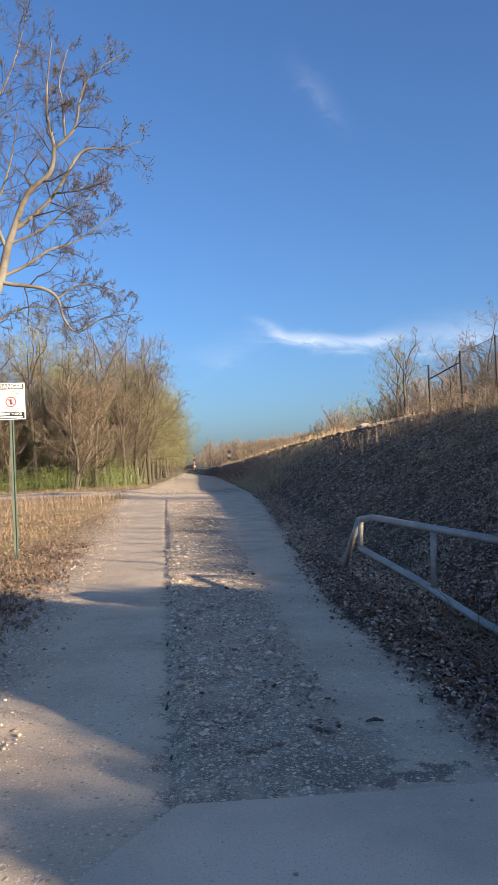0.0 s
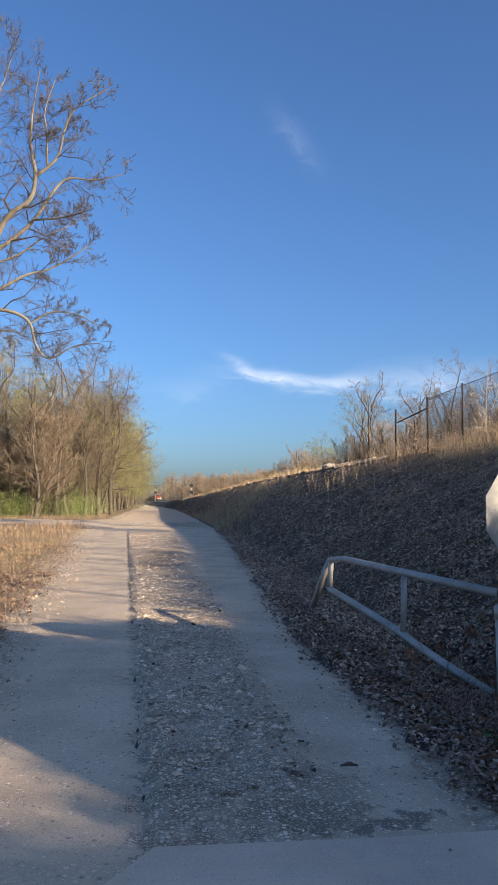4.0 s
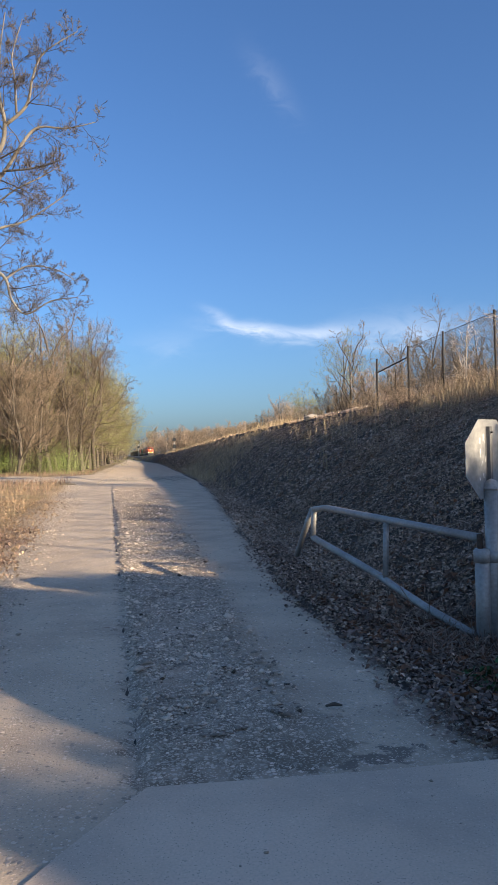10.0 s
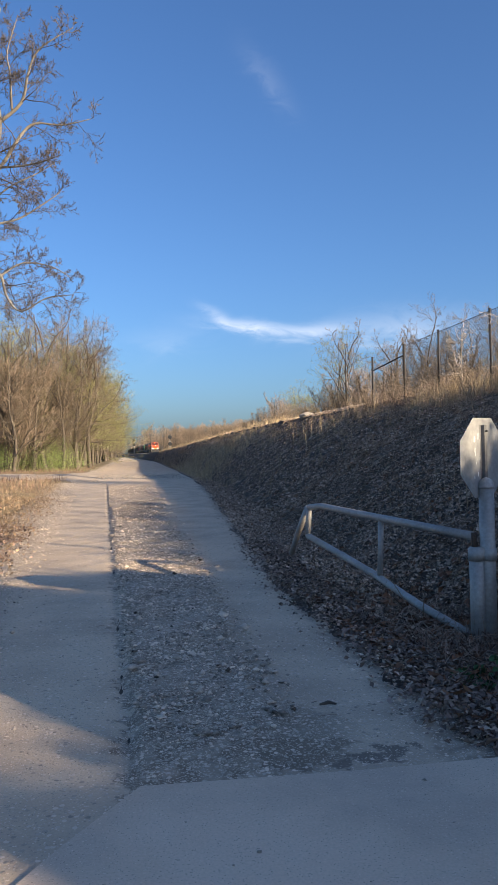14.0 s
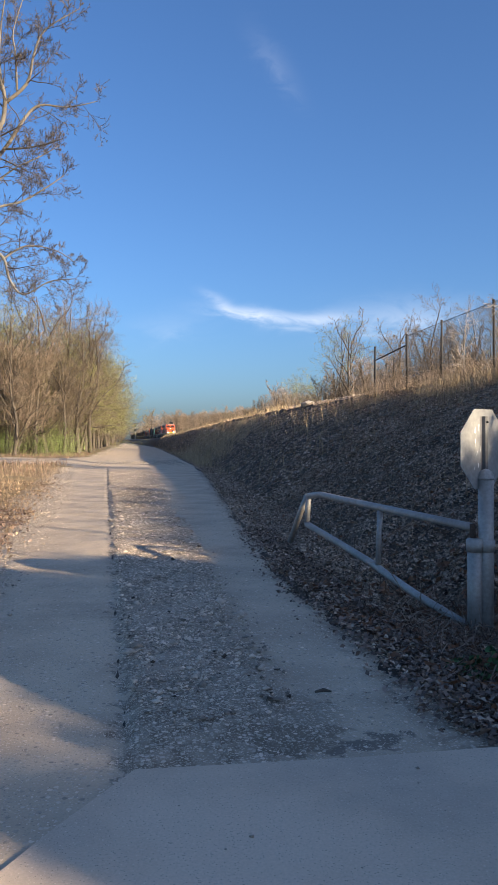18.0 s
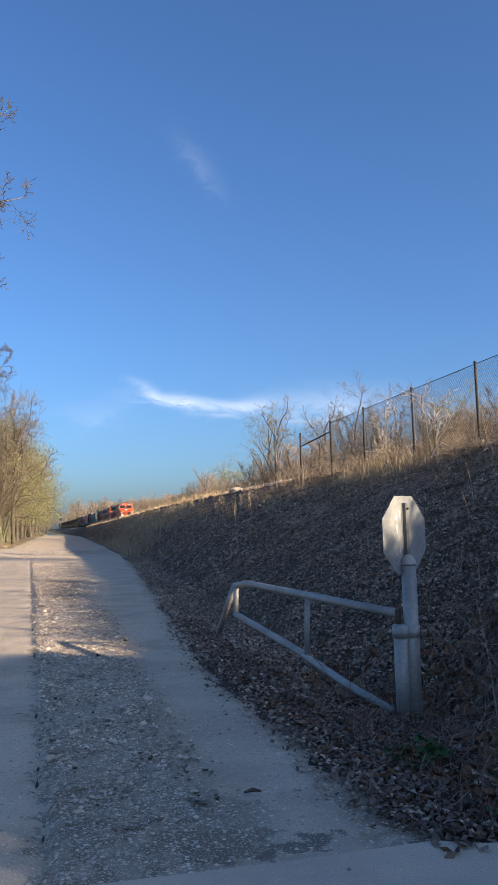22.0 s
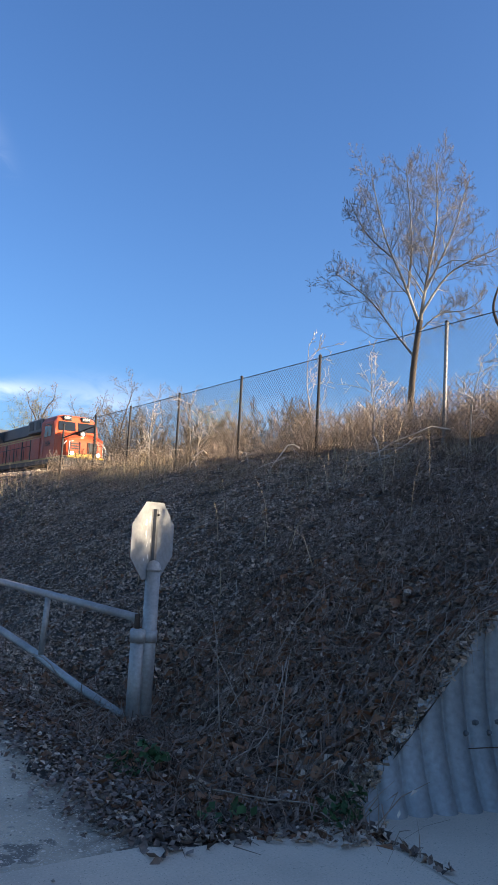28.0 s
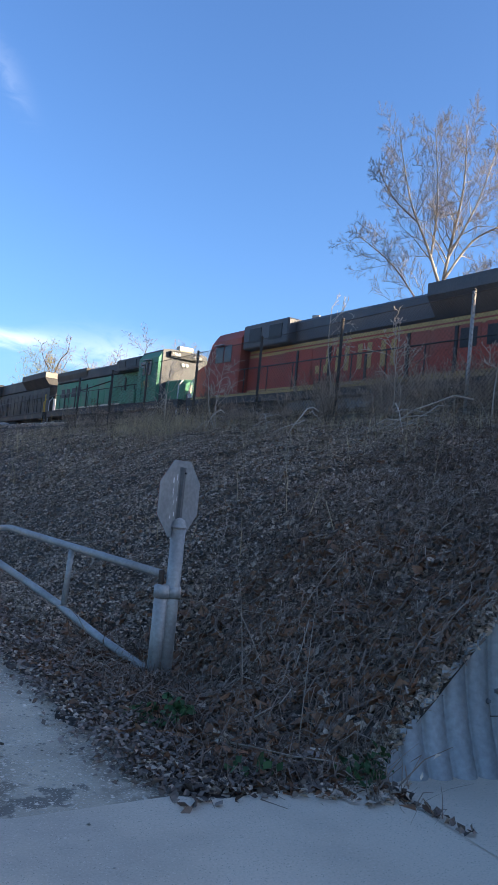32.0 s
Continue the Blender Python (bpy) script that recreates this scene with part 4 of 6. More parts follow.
def hero_trees():
    L = []
    L.append(([(-6.29, 27, 0.0), (-6.04, 27.0, 3.91), (-5.2, 27.0, 6.66), (-4.58, 27.0, 8.09), (-4.3, 27.0, 9.19), (-4.06, 27.0, 9.88)], 0.2, 0.12, False))
    L.append(([(-4.06, 27.0, 9.88), (-3.53, 26.95, 11.1), (-2.76, 26.9, 11.77), (-2.58, 26.85, 12.65), (-2.74, 26.8, 13.68), (-2.69, 26.75, 14.91), (-2.47, 26.7, 16.32)], 0.115, 0.014, True))
    L.append(([(-4.06, 27.0, 9.88), (-3.54, 27.08, 10.25), (-2.69, 27.17, 11.11), (-1.97, 27.25, 12.31), (-1.48, 27.33, 12.77), (-0.58, 27.42, 12.79), (0.41, 27.5, 13.09)], 0.09, 0.012, True))
    L.append(([(-2.61, 27.0, 12.63), (-1.87, 26.85, 13.26), (-1.62, 26.7, 14.17), (-1.23, 26.55, 14.93), (-0.1, 26.4, 15.63)], 0.065, 0.012, True))
    L.append(([(-2.21, 27.0, 13.06), (-2.27, 27.1, 14.35), (-2.35, 27.2, 15.14), (-1.99, 27.3, 16.45)], 0.04, 0.012, True))
    L.append(([(-2.67, 27.0, 11.1), (-1.94, 26.73, 11.07), (-1.24, 26.47, 11.13), (-0.66, 26.2, 11.25)], 0.045, 0.012, True))
    L.append(([(-4.48, 27.0, 8.28), (-3.75, 27.18, 8.67), (-2.94, 27.36, 9.25), (-2.12, 27.54, 9.56), (-1.26, 27.72, 10.18), (-0.76, 27.9, 10.63)], 0.065, 0.012, True))
    L.append(([(-4.58, 27.0, 8.09), (-4.12, 26.94, 7.98), (-3.17, 26.89, 7.81), (-2.65, 26.83, 7.43), (-2.46, 26.77, 6.74), (-2.0, 26.71, 6.23), (-1.16, 26.66, 6.67), (-0.33, 26.6, 6.77)], 0.08, 0.012, True))
    L.append(([(-2.67, 27.0, 7.47), (-1.96, 27.2, 7.96), (-1.02, 27.4, 7.88), (-0.37, 27.6, 7.51)], 0.035, 0.012, True))
    L.append(([(-4.12, 27.0, 9.43), (-3.17, 27.3, 9.95), (-2.4, 27.6, 10.67), (-1.53, 27.9, 11.26), (-0.95, 28.2, 11.76)], 0.045, 0.012, True))
    L.append(([(-4.32, 27.0, 9.19), (-4.61, 26.7, 10.32), (-4.23, 26.4, 11.11), (-3.81, 26.1, 12.18), (-3.55, 25.8, 13.37)], 0.07, 0.012, True))
    L.append(([(-5.2, 27.0, 6.66), (-5.92, 27.27, 9.76), (-5.68, 27.53, 13.21), (-5.27, 27.8, 15.94)], 0.13, 0.02, True))
    L.append(([(-5.57, 27.0, 12.0), (-4.63, 27.33, 14.29), (-3.97, 27.67, 16.06), (-3.51, 28.0, 18.09)], 0.06, 0.012, True))
    L.append(([(-5.51, 27.0, 5.71), (-4.68, 27.38, 6.89), (-3.92, 27.75, 7.35), (-3.15, 28.12, 7.35), (-2.49, 28.5, 6.85)], 0.05, 0.012, True))
    d = tree_data(11, L, (19, 11, 6), rmin=0.0075, ratio=(0.36, 0.52, 0.55), angles=(58, 52, 48), lift=0.1, low=0.12)
    top = tree("sycamore_tree", [d[0], [], d[2] + d[3]], "tall bare sycamore with pale spreading limbs beside the road", M["pale_bark"], M["grey_twig"], None)
    for limb in d[1]:
        v, f = tube_arrays([limb], 5)
        fast_mesh("branch", v, f, M["dark_limb"], top, "dark side branch", smooth=True)

    def frame_of(x, yy, z, turn):
        return pose(x, yy, z, 0, 0, turn)
    L = [
        ([(0, 0, -0.6), (0.0, 0, 2.5), (0.1, 0, 5.0), (0.35, 0, 7.0)], 0.22, 0.14, False),
        ([(0.35, 0, 6.9), (0.6, 0.2, 9.0), (1.0, 0.3, 12.0), (0.9, 0.2, 15.0)], 0.13, 0.015, True),
        ([(0.33, 0, 6.8), (-0.5, -0.3, 8.8), (-1.5, -0.5, 11.0), (-2.3, -0.6, 14.2)], 0.11, 0.015, True),
        ([(0.2, 0, 5.4), (-0.9, 0.4, 6.6), (-2.2, 0.6, 8.2), (-4.0, 0.7, 9.6)], 0.08, 0.015, True),
        ([(0.45, 0, 7.4), (1.6, 0.3, 9.3), (3.0, 0.4, 10.2), (4.5, 0.4, 10.9)], 0.08, 0.015, True),
        ([(0.6, 0.1, 8.6), (1.7, -0.4, 11.0), (2.4, -0.5, 13.6)], 0.08, 0.015, True),
        ([(-0.3, -0.2, 8.3), (-0.2, -0.4, 11.0), (-0.6, -0.4, 14.6)], 0.08, 0.015, True),
        ([(0.3, 0.0, 6.5), (1.3, 0.3, 7.4), (2.5, 0.4, 7.6), (3.4, 0.3, 8.2)], 0.05, 0.012, True),
        ([(-1.0, -0.4, 9.9), (-2.4, -0.4, 11.2), (-3.3, -0.4, 12.8)], 0.06, 0.012, True),
    ]
    L = [([(x, q, z if z < 7 else 7 + (z - 7) * 0.84) for x, q, z in pts], r0 * 0.8, r1, g) for pts, r0, r1, g in L]
    d = tree_data(21, L, (24, 12, 7), rmin=0.0065, ratio=(0.46, 0.52, 0.5), angles=(56, 52, 48), lift=0.12, low=0.1)
    top = tree("sycamore_tree", [d[0][:1], [], d[2] + d[3]], "bare sycamore with whitish upper limbs behind the railway", M["bark"], M["pale_twig"], frame_of(24.0, 24.3, 3.2, -43))
    top.scale = (0.86, 0.86, 1.05)
    for limb in d[0][1:]:
        v, f = tube_arrays([limb], 7)
        fast_mesh("limb", v, f, M["white_bark"], top, "whitish limb", smooth=True)
    for limb in d[1]:
        v, f = tube_arrays([limb], 5)
        fast_mesh("branch", v, f, M["white_bark"], top, smooth=True)
    L = [
        ([(0, 0, -0.4), (-0.12, 0, 1.6), (-0.02, 0.05, 3.4), (0, 0, 5.2)], 0.2, 0.11, False),
        ([(0, 0, 5.1), (-0.6, 0, 5.8), (-0.95, 0, 6.7), (-0.75, 0, 7.6)], 0.08, 0.035, False),
        ([(0, 0, 5.1), (0.7, 0, 6.4), (1.15, 0, 7.6), (1.75, 0, 8.9)], 0.08, 0.03, False),
    ]
    d = tree_data(5, L, (), rmin=0.01)
    top = thing("dead_tree", "dead forked tree stub without twigs", "tree", m=frame_of(24.0, 18.7, 3.2, -50))
    v, f = tube_arrays(d[0], 9)
    fast_mesh("trunk", v, f, M["bark"], top, smooth=True)
    d = tree_data(31, [(q, r0 * 0.6, r1, g) for q, r0, r1, g in wild_limbs(31, 10.8, 3, 0.1)], (22, 10, 6), rmin=0.0075, lift=0.2, low=0.2, angles=(56, 50, 46, 40))
    tree("bare_tree", d, "many-stemmed bare tree behind the fence", M["bark"], M["twig"], frame_of(26.0, 15.0, 3.2, 20))


hero_trees()


def woods():
    rng = random.Random(7)
    tall = []
    for k in range(5):
        d = tree_data(100 + k, wild_limbs(100 + k, 14.0, 1 + k % 2, 0.06), (24, 10, 6), rmin=0.011, lift=0.1, low=0.1, ratio=(0.58, 0.55, 0.55), angles=(66, 55, 50))
        tall.append(tree("bare_tree", d, "bare woodland tree with fine brown twigs", M["bark"], M["bud_twig"] if k % 2 else M["twig"], pose(-3.5 - 4 * k, 74 + 3 * k, 0, 0, 0, 40 * k), group="woodland trees"))
    spread = []
    for k, (x, y, h) in enumerate(((-2.6, 78, 13.5), (-6.3, 73, 15.0), (-3.2, 96, 12.5), (-9.2, 70, 12.0), (-12.5, 71, 14.5), (-4.6, 71, 9.5), (-15.5, 69, 13.0))):
        L = wild_limbs(150 + k, h, 1, 0.04)
        rg = np.random.default_rng(160 + k)
        for q in range(7):
            a, z0 = q * 2.4 + rg.uniform(-0.4, 0.4), h * (0.3 + 0.075 * q)
            r = h * rg.uniform(0.2, 0.3) * (1 - 0.06 * q)
            L.append(([(0, 0, z0), (0.4 * r * math.cos(a), 0.4 * r * math.sin(a), z0 + 0.14 * h), (0.75 * r * math.cos(a + 0.2), 0.75 * r * math.sin(a + 0.2), z0 + 0.22 * h), (r * math.cos(a), r * math.sin(a), z0 + 0.36 * h)], 0.006 * h, 0.012, True))
        d = tree_data(170 + k, L, (11, 7, 5), rmin=0.013, lift=0.05, low=0.25, ratio=(0.36, 0.5, 0.5), angles=(52, 50, 48))
        spread.append(tree("bare_tree", d, "open-crowned bare tree at the wood's edge", M["bark"], M["twig"], pose(x, y, 0), group="woodland trees"))
    low = []
    for k in range(4):
        d = tree_data(200 + k, wild_limbs(200 + k, 5.0, 4, 0.16), (14, 8, 4), rmin=0.011, lift=0.3, low=0.1, ratio=(0.5, 0.5, 0.5))
        low.append(tree("thicket_shrub", d, "leafless brown thicket shrub", M["bark"], M["far_twig"] if k % 2 else M["twig"], pose(27 + 2 * k, 44 + 9 * k, 3.1, 0, 0, 70 * k), "shrub", "thicket shrubs"))

    def put(src, x, y, s):
        z = float(land(x, y)) - 0.1
        o = copy_thing(src, pose(x, y, z, 0, 0, rng.uniform(0, 360)))
        o.scale = (s, s, s * rng.uniform(0.92, 1.1))
    # the wood to the left of the road
    for k in range(84):
        y = 68 + (k / 84) ** 1.3 * 130 + rng.uniform(-3, 3)
        x = -3.4 - 26 * rng.random() ** 1.4 * (1 if y < 110 else 0.6) - (3.0 if y < 78 else 0)
        put(tall[rng.randrange(5)], x, y, rng.uniform(0.75, 1.18))
    for k in range(14):
        put(tall[rng.randrange(5)], -3.2 - rng.random() * 3, 190 + k * 22, rng.uniform(0.8, 1.1))
    for k in range(120):
        put(low[rng.randrange(4)], -4.0 - 24 * rng.random(), 69 + rng.uniform(0, 34), rng.uniform(0.8, 1.9))
    # thicket behind the tracks
    for k in range(120):
        y = 8 + 190 * (k / 120) ** 1.25 + rng.uniform(-2, 2)
        x = float(track_x(y)) + 5.5 + 9 * rng.random()
        put(low[rng.randrange(4)], x, y, rng.uniform(0.8, 1.4) * (1.0 if y > 40 else 0.75))
    for k in range(46):
        y = 9 + 34 * rng.random()
        put(low[rng.randrange(4)], float(track_x(y)) + 4.2 + 5 * rng.random(), y, rng.uniform(0.5, 0.85))
    for x, y, s in ((28.5, 100, 1.0), (31, 85, 0.9), (30, 72, 0.85), (34, 66, 0.85), (36, 78, 0.9), (30, 130, 0.8), (33, 56, 0.7)):
        put(tall[rng.randrange(5)], x, y, s)
    # spreading trees standing out of the thicket behind the line
    for k, (x, y, w) in enumerate(((25.9, 85, 0.9), (31.4, 85, 0.8), (35.1, 85, 0.95), (27.0, 118, 0.55))):
        put(spread[k % 3], x, y, w)
    # unseen trees added on the bank over the culvert, towards the sun, as shade casters
    for x, y, s in ((13.5, -21, 0.6), (20, -36, 0.9)):
        put(tall[rng.randrange(5)], x, y, s)
    # wooded hill at the end of the line
    far = []
    for k in range(3):
        d = tree_data(400 + k, wild_limbs(400 + k, 14.0, 2, 0.07), (16, 8), rmin=0.06, lift=0.2, low=0.1, ratio=(0.45, 0.5), angles=(58, 50))
        far.append(tree("distant_tree", d, "distant bare hillside tree", M["bark"], M["far_twig"], pose(30 + 12 * k, 470, 2, 0, 0, 50 * k), group="hillside trees"))
    for k in range(40):
        put(far[rng.randrange(3)], rng.uniform(-40, 45), rng.uniform(860, 960), rng.uniform(0.9, 1.3))
    for k in range(130):
        put(far[rng.randrange(3)], 10 + 95 * rng.random(), rng.uniform(520, 720), rng.uniform(0.95, 1.4))
    for k in range(150):
        y = rng.uniform(380, 760)
        x = 22 + (y - 380) * 0.05 + 90 * rng.random() ** 1.3 if k % 5 else rng.uniform(-45, -7)
        put(far[rng.randrange(3)], x, y, rng.uniform(0.9, 1.3))
    for k in range(14):
        y = 9 + 17 * rng.random()
        put(low[rng.randrange(4)], fence_x(y) + rng.uniform(-0.9, 1.5), y, rng.uniform(0.1, 0.2))
    brush = []
    for k in range(4):
        d = tree_data(250 + k, wild_limbs(250 + k, 1.0, 6, 0.3), (9, 5), rmin=0.0034, lift=0.12, low=0.1, ratio=(0.5, 0.5), angles=(56, 52))
        brush.append(tree("brush_clump", [d[0][:1], [], d[1] + d[2]], "tan leafless brush on the bank crest", M["stem"], M["stem"], pose(10.6 + 0.3 * k, 6 + 2.7 * k, float(land(10.6 + 0.3 * k, 6 + 2.7 * k)) - 0.05, 0, 0, 60 * k), "brush", "brush along the crest"))
        for stem in d[0][1:]:
            v, f = tube_arrays([stem], 5)
            fast_mesh("stem", v, f, M["stem"], brush[-1])
    for k in range(150):
        y = 3.4 + 23 * (k / 150) ** 1.2
        put(brush[rng.randrange(4)], fence_x(y) + rng.uniform(-0.5, 1.3), y, rng.uniform(0.6, 1.0) * (0.75 if y < 8 else 1.0 if y < 14 else 0.6))
    # brush thickened here, mostly out of view, to shade the road's middle strip
    for k in range(96):
        put(brush[rng.randrange(4)], rng.uniform(11.2, 12.3), -0.9 + 11.0 * (k / 95) ** 1.4, rng.uniform(0.75, 0.98))
    for k in range(26):
        put(brush[rng.randrange(4)], rng.uniform(11.3, 12.2), 1.6 + 5.2 * k / 25, rng.uniform(1.02, 1.2))
    # saplings on the bank crest
    for k, (x, y, h) in enumerate(((10.9, 13.1, 2.6), (9.6, 15.4, 1.6), (10.2, 8.2, 1.5), (9.9, 18.8, 1.9), (10.1, 5.2, 1.3), (10.4, 10.6, 1.8))):
        d = tree_data(300 + k, wild_limbs(300 + k, h, 1 + k % 2, 0.08), (9, 5, 2), rmin=0.0065, lift=0.12, low=0.2, angles=(66, 55, 50))
        tree("sapling", [d[0], [], d[1] + d[2] + d[3]], "thin pale leafless sapling on the bank crest", M["pale_stem"], M["pale_stem"], pose(x, y, float(land(x, y)) - 0.05), "sapling", "bank saplings")


woods()


# ---- ground cover ----
def blades(name, pos, height, width, material, label, lean=0.35, seed=1, segs=2):
    """Bent grass blades or stems: flat tapering strips."""
    rng = np.random.default_rng(seed)
    n = len(pos)
    h = height * rng.uniform(0.45, 1.25, n)
    a = rng.uniform(0, 2 * np.pi, n)
    b = rng.uniform(0, 2 * np.pi, n)
    ln = np.abs(rng.normal(0, lean, n)) + 0.05
    side = np.stack([np.cos(a), np.sin(a), 0 * a], 1) * (width * rng.uniform(0.6, 1.3, n))[:, None] / 2
    tilt = np.stack([np.cos(b), np.sin(b), 0 * b], 1)
    mid = pos + np.stack([0 * h, 0 * h, h * 0.55], 1) + tilt * (h * ln * 0.3)[:, None]
    top = pos + np.stack([0 * h, 0 * h, h * np.sqrt(np.clip(1 - (0.8 * ln) ** 2, 0.05, 1))], 1) + tilt * (h * ln)[:, None]
    V = np.stack([pos - side, pos + side, mid + side * 0.7, mid - side * 0.7, top + side * 0.15, top - side * 0.15], 1).reshape(-1, 3)
    i = np.arange(n) * 6
    F = np.concatenate([np.stack([i, i + 1, i + 2, i + 3], 1), np.stack([i + 3, i + 2, i + 4, i + 5], 1)])
    ob = fast_mesh(name, V, F, material)
    return tagged(ob, label, name.replace("_", " "), kind="stuff")


def matted_stems(name, pos, length, width, material, label, seed=1, rise=0.05):
    """Thin bent stems that lie over the ground."""
    rng = np.random.default_rng(seed)
    n = len(pos)
    a = rng.uniform(0, 2 * np.pi, n)
    bend = a + rng.normal(0, 0.6, n)
    ln = length * rng.uniform(0.35, 1.3, n)
    rows = [pos[:, :2], pos[:, :2] + np.stack([np.cos(a), np.sin(a)], 1) * (ln / 2)[:, None]]
    rows.append(rows[1] + np.stack([np.cos(bend), np.sin(bend)], 1) * (ln / 2)[:, None])
    w = width * rng.uniform(0.5, 1.3, n)
    V = []
    for k, q in enumerate(rows):
        z = land(q[:, 0], q[:, 1]) + rise * rng.uniform(0.1, 1.0, n) * (0.4, 1.3, 0.7)[k] + 0.008
        off = np.stack([-np.sin(a), np.cos(a), 0.6 * np.ones(n)], 1) * (w * (1.0, 0.8, 0.3)[k])[:, None] / 2
        c = np.column_stack([q, z])
        V += [c - off, c + off]
    V = np.stack(V, 1).reshape(-1, 3)
    i = np.arange(n) * 6
    F = np.concatenate([np.stack([i, i + 1, i + 3, i + 2], 1), np.stack([i + 2, i + 3, i + 5, i + 4], 1)])
    return tagged(fast_mesh(name, V, F, material), label, name.replace("_", " "), kind="stuff")


def leaf_arrays(pos, size, seed=1, flat=0.5):
    """Folded, pointed leaves."""
    rng = np.random.default_rng(seed)
    n = len(pos)
    s = size * rng.uniform(0.5, 1.3, n)[:, None]
    a = rng.uniform(0, 2 * np.pi, n)
    d = np.stack([np.cos(a), np.sin(a), rng.normal(0, flat, n)], 1)
    d /= np.linalg.norm(d, axis=1, keepdims=True)
    w = np.cross(d, np.array([0, 0, 1.0]) + rng.normal(0, flat, (n, 3)))
    w /= np.linalg.norm(w, axis=1, keepdims=True) + 1e-9
    nn = np.cross(w, d)
    fold = rng.uniform(0.05, 0.35, n)[:, None]
    P = pos + np.array([0, 0, 0.012])
    V = np.stack([P - d * s * 0.5, P + w * s * 0.33 + nn * s * fold, P + d * s * 0.5 + nn * s * 0.1, P - w * s * 0.33 + nn * s * fold], 1).reshape(-1, 3)
    i = np.arange(n) * 4
    F = np.concatenate([np.stack([i, i + 1, i + 2], 1), np.stack([i, i + 2, i + 3], 1)])
    return V, F


def leaves(name, pos, size, material, label, seed=1, flat=0.5):
    V, F = leaf_arrays(pos, size, seed, flat)
    return tagged(fast_mesh(name, V, F, material), label, name.replace("_", " "), kind="stuff")


def shade_bushes():
    """Dense bushes, unseen, added over the culvert to keep the sun off the road."""
    rg = np.random.default_rng(77)
    top = thing("evergreen_bush", "dense dark bush added out of view to shade the road", "bush", "evergreen bushes", pose(11.2, -2.0, 2.95))
    tube("trunk", [(0, 0, -0.2), (0.05, 0, 1.0), (0, 0.05, 2.0)], [0.06, 0.05, 0.02], M["bark"], top)
    ball = rg.normal(size=(3000, 3))
    ball = ball / np.linalg.norm(ball, axis=1, keepdims=True) * rg.random((3000, 1)) ** 0.4 * np.array([0.75, 0.65, 1.25]) + np.array([0, 0, 1.25])
    V, F = leaf_arrays(ball * (1 + 0.12 * rg.normal(size=(3000, 1))), 0.17, 78, 0.9)
    fast_mesh("crown", V, F, M["weed"], top)
    for y, k in ((-2.60, 1.00), (-3.15, 0.95), (-3.45, 0.9), (-4.22, 0.49), (-4.55, 0.49), (-4.90, 0.46), (-5.25, 0.45), (-5.60, 0.45), (-5.98, 0.52), (-6.30, 0.36), (-6.70, 0.36), (-7.10, 0.36), (-8.10, 1.00), (-8.90, 1.10), (-9.70, 1.00), (-10.50, 1.10), (-11.40, 1.00), (0.20, 0.49), (-0.15, 0.49), (-0.50, 0.49), (-0.90, 0.49)):
        o = copy_thing(top, pose(11.2 + rg.uniform(-0.15, 0.15), y, 2.95, 0, 0, rg.uniform(0, 360)))
        o.scale = (k, k, k)


def stones(name, pos, size, material, label, seed=1):
    rng = np.random.default_rng(seed)
    base = np.array([(1, 0, 0), (0, 1, 0), (-1, 0, 0), (0, -1, 0), (0, 0, 0.75), (0, 0, -0.6)], float)
    tri = np.array([(0, 1, 4), (1, 2, 4), (2, 3, 4), (3, 0, 4), (1, 0, 5), (2, 1, 5), (3, 2, 5), (0, 3, 5)])
    n = len(pos)
    s = size * rng.lognormal(-0.25, 0.45, n)
    V = base[None] * rng.uniform(0.6, 1.35, (n, 6, 1)) + rng.normal(0, 0.12, (n, 6, 3))
    a = rng.uniform(0, 2 * np.pi, n)
    c, sn = np.cos(a)[:, None], np.sin(a)[:, None]
    V = np.stack([V[..., 0] * c - V[..., 1] * sn, V[..., 0] * sn + V[..., 1] * c, V[..., 2] * 0.75], -1)
    V = V * (s / 2)[:, None, None] + pos[:, None]
    F = (tri[None] + 6 * np.arange(n)[:, None, None]).reshape(-1, 3)
    return tagged(fast_mesh(name, V.reshape(-1, 3), F, material), label, name.replace("_", " "), kind="stuff")


def scatter(seed, n, x0, x1, y0, y1, keep=None, near=0.0):
    """Random ground points; near > 0 packs them towards y0."""
    rng = np.random.default_rng(seed)
    x = rng.uniform(x0, x1, n)
    y = y0 + (y1 - y0) * rng.random(n) ** (1 + near)
    if keep is not None:
        k = keep(x, y, rng)
        x, y = x[k], y[k]
    return np.stack([x, y, land(x, y)], 1)


def on_bank(x, y, rng):
    p, top = pipe_top(x, y)
    z = land(x, y)
    return (x > toe(y) + 0.02) & ~((p**2 + (z - PIPE_Z) ** 2 < (PIPE_R + 0.05) ** 2) & (x > 4.3))


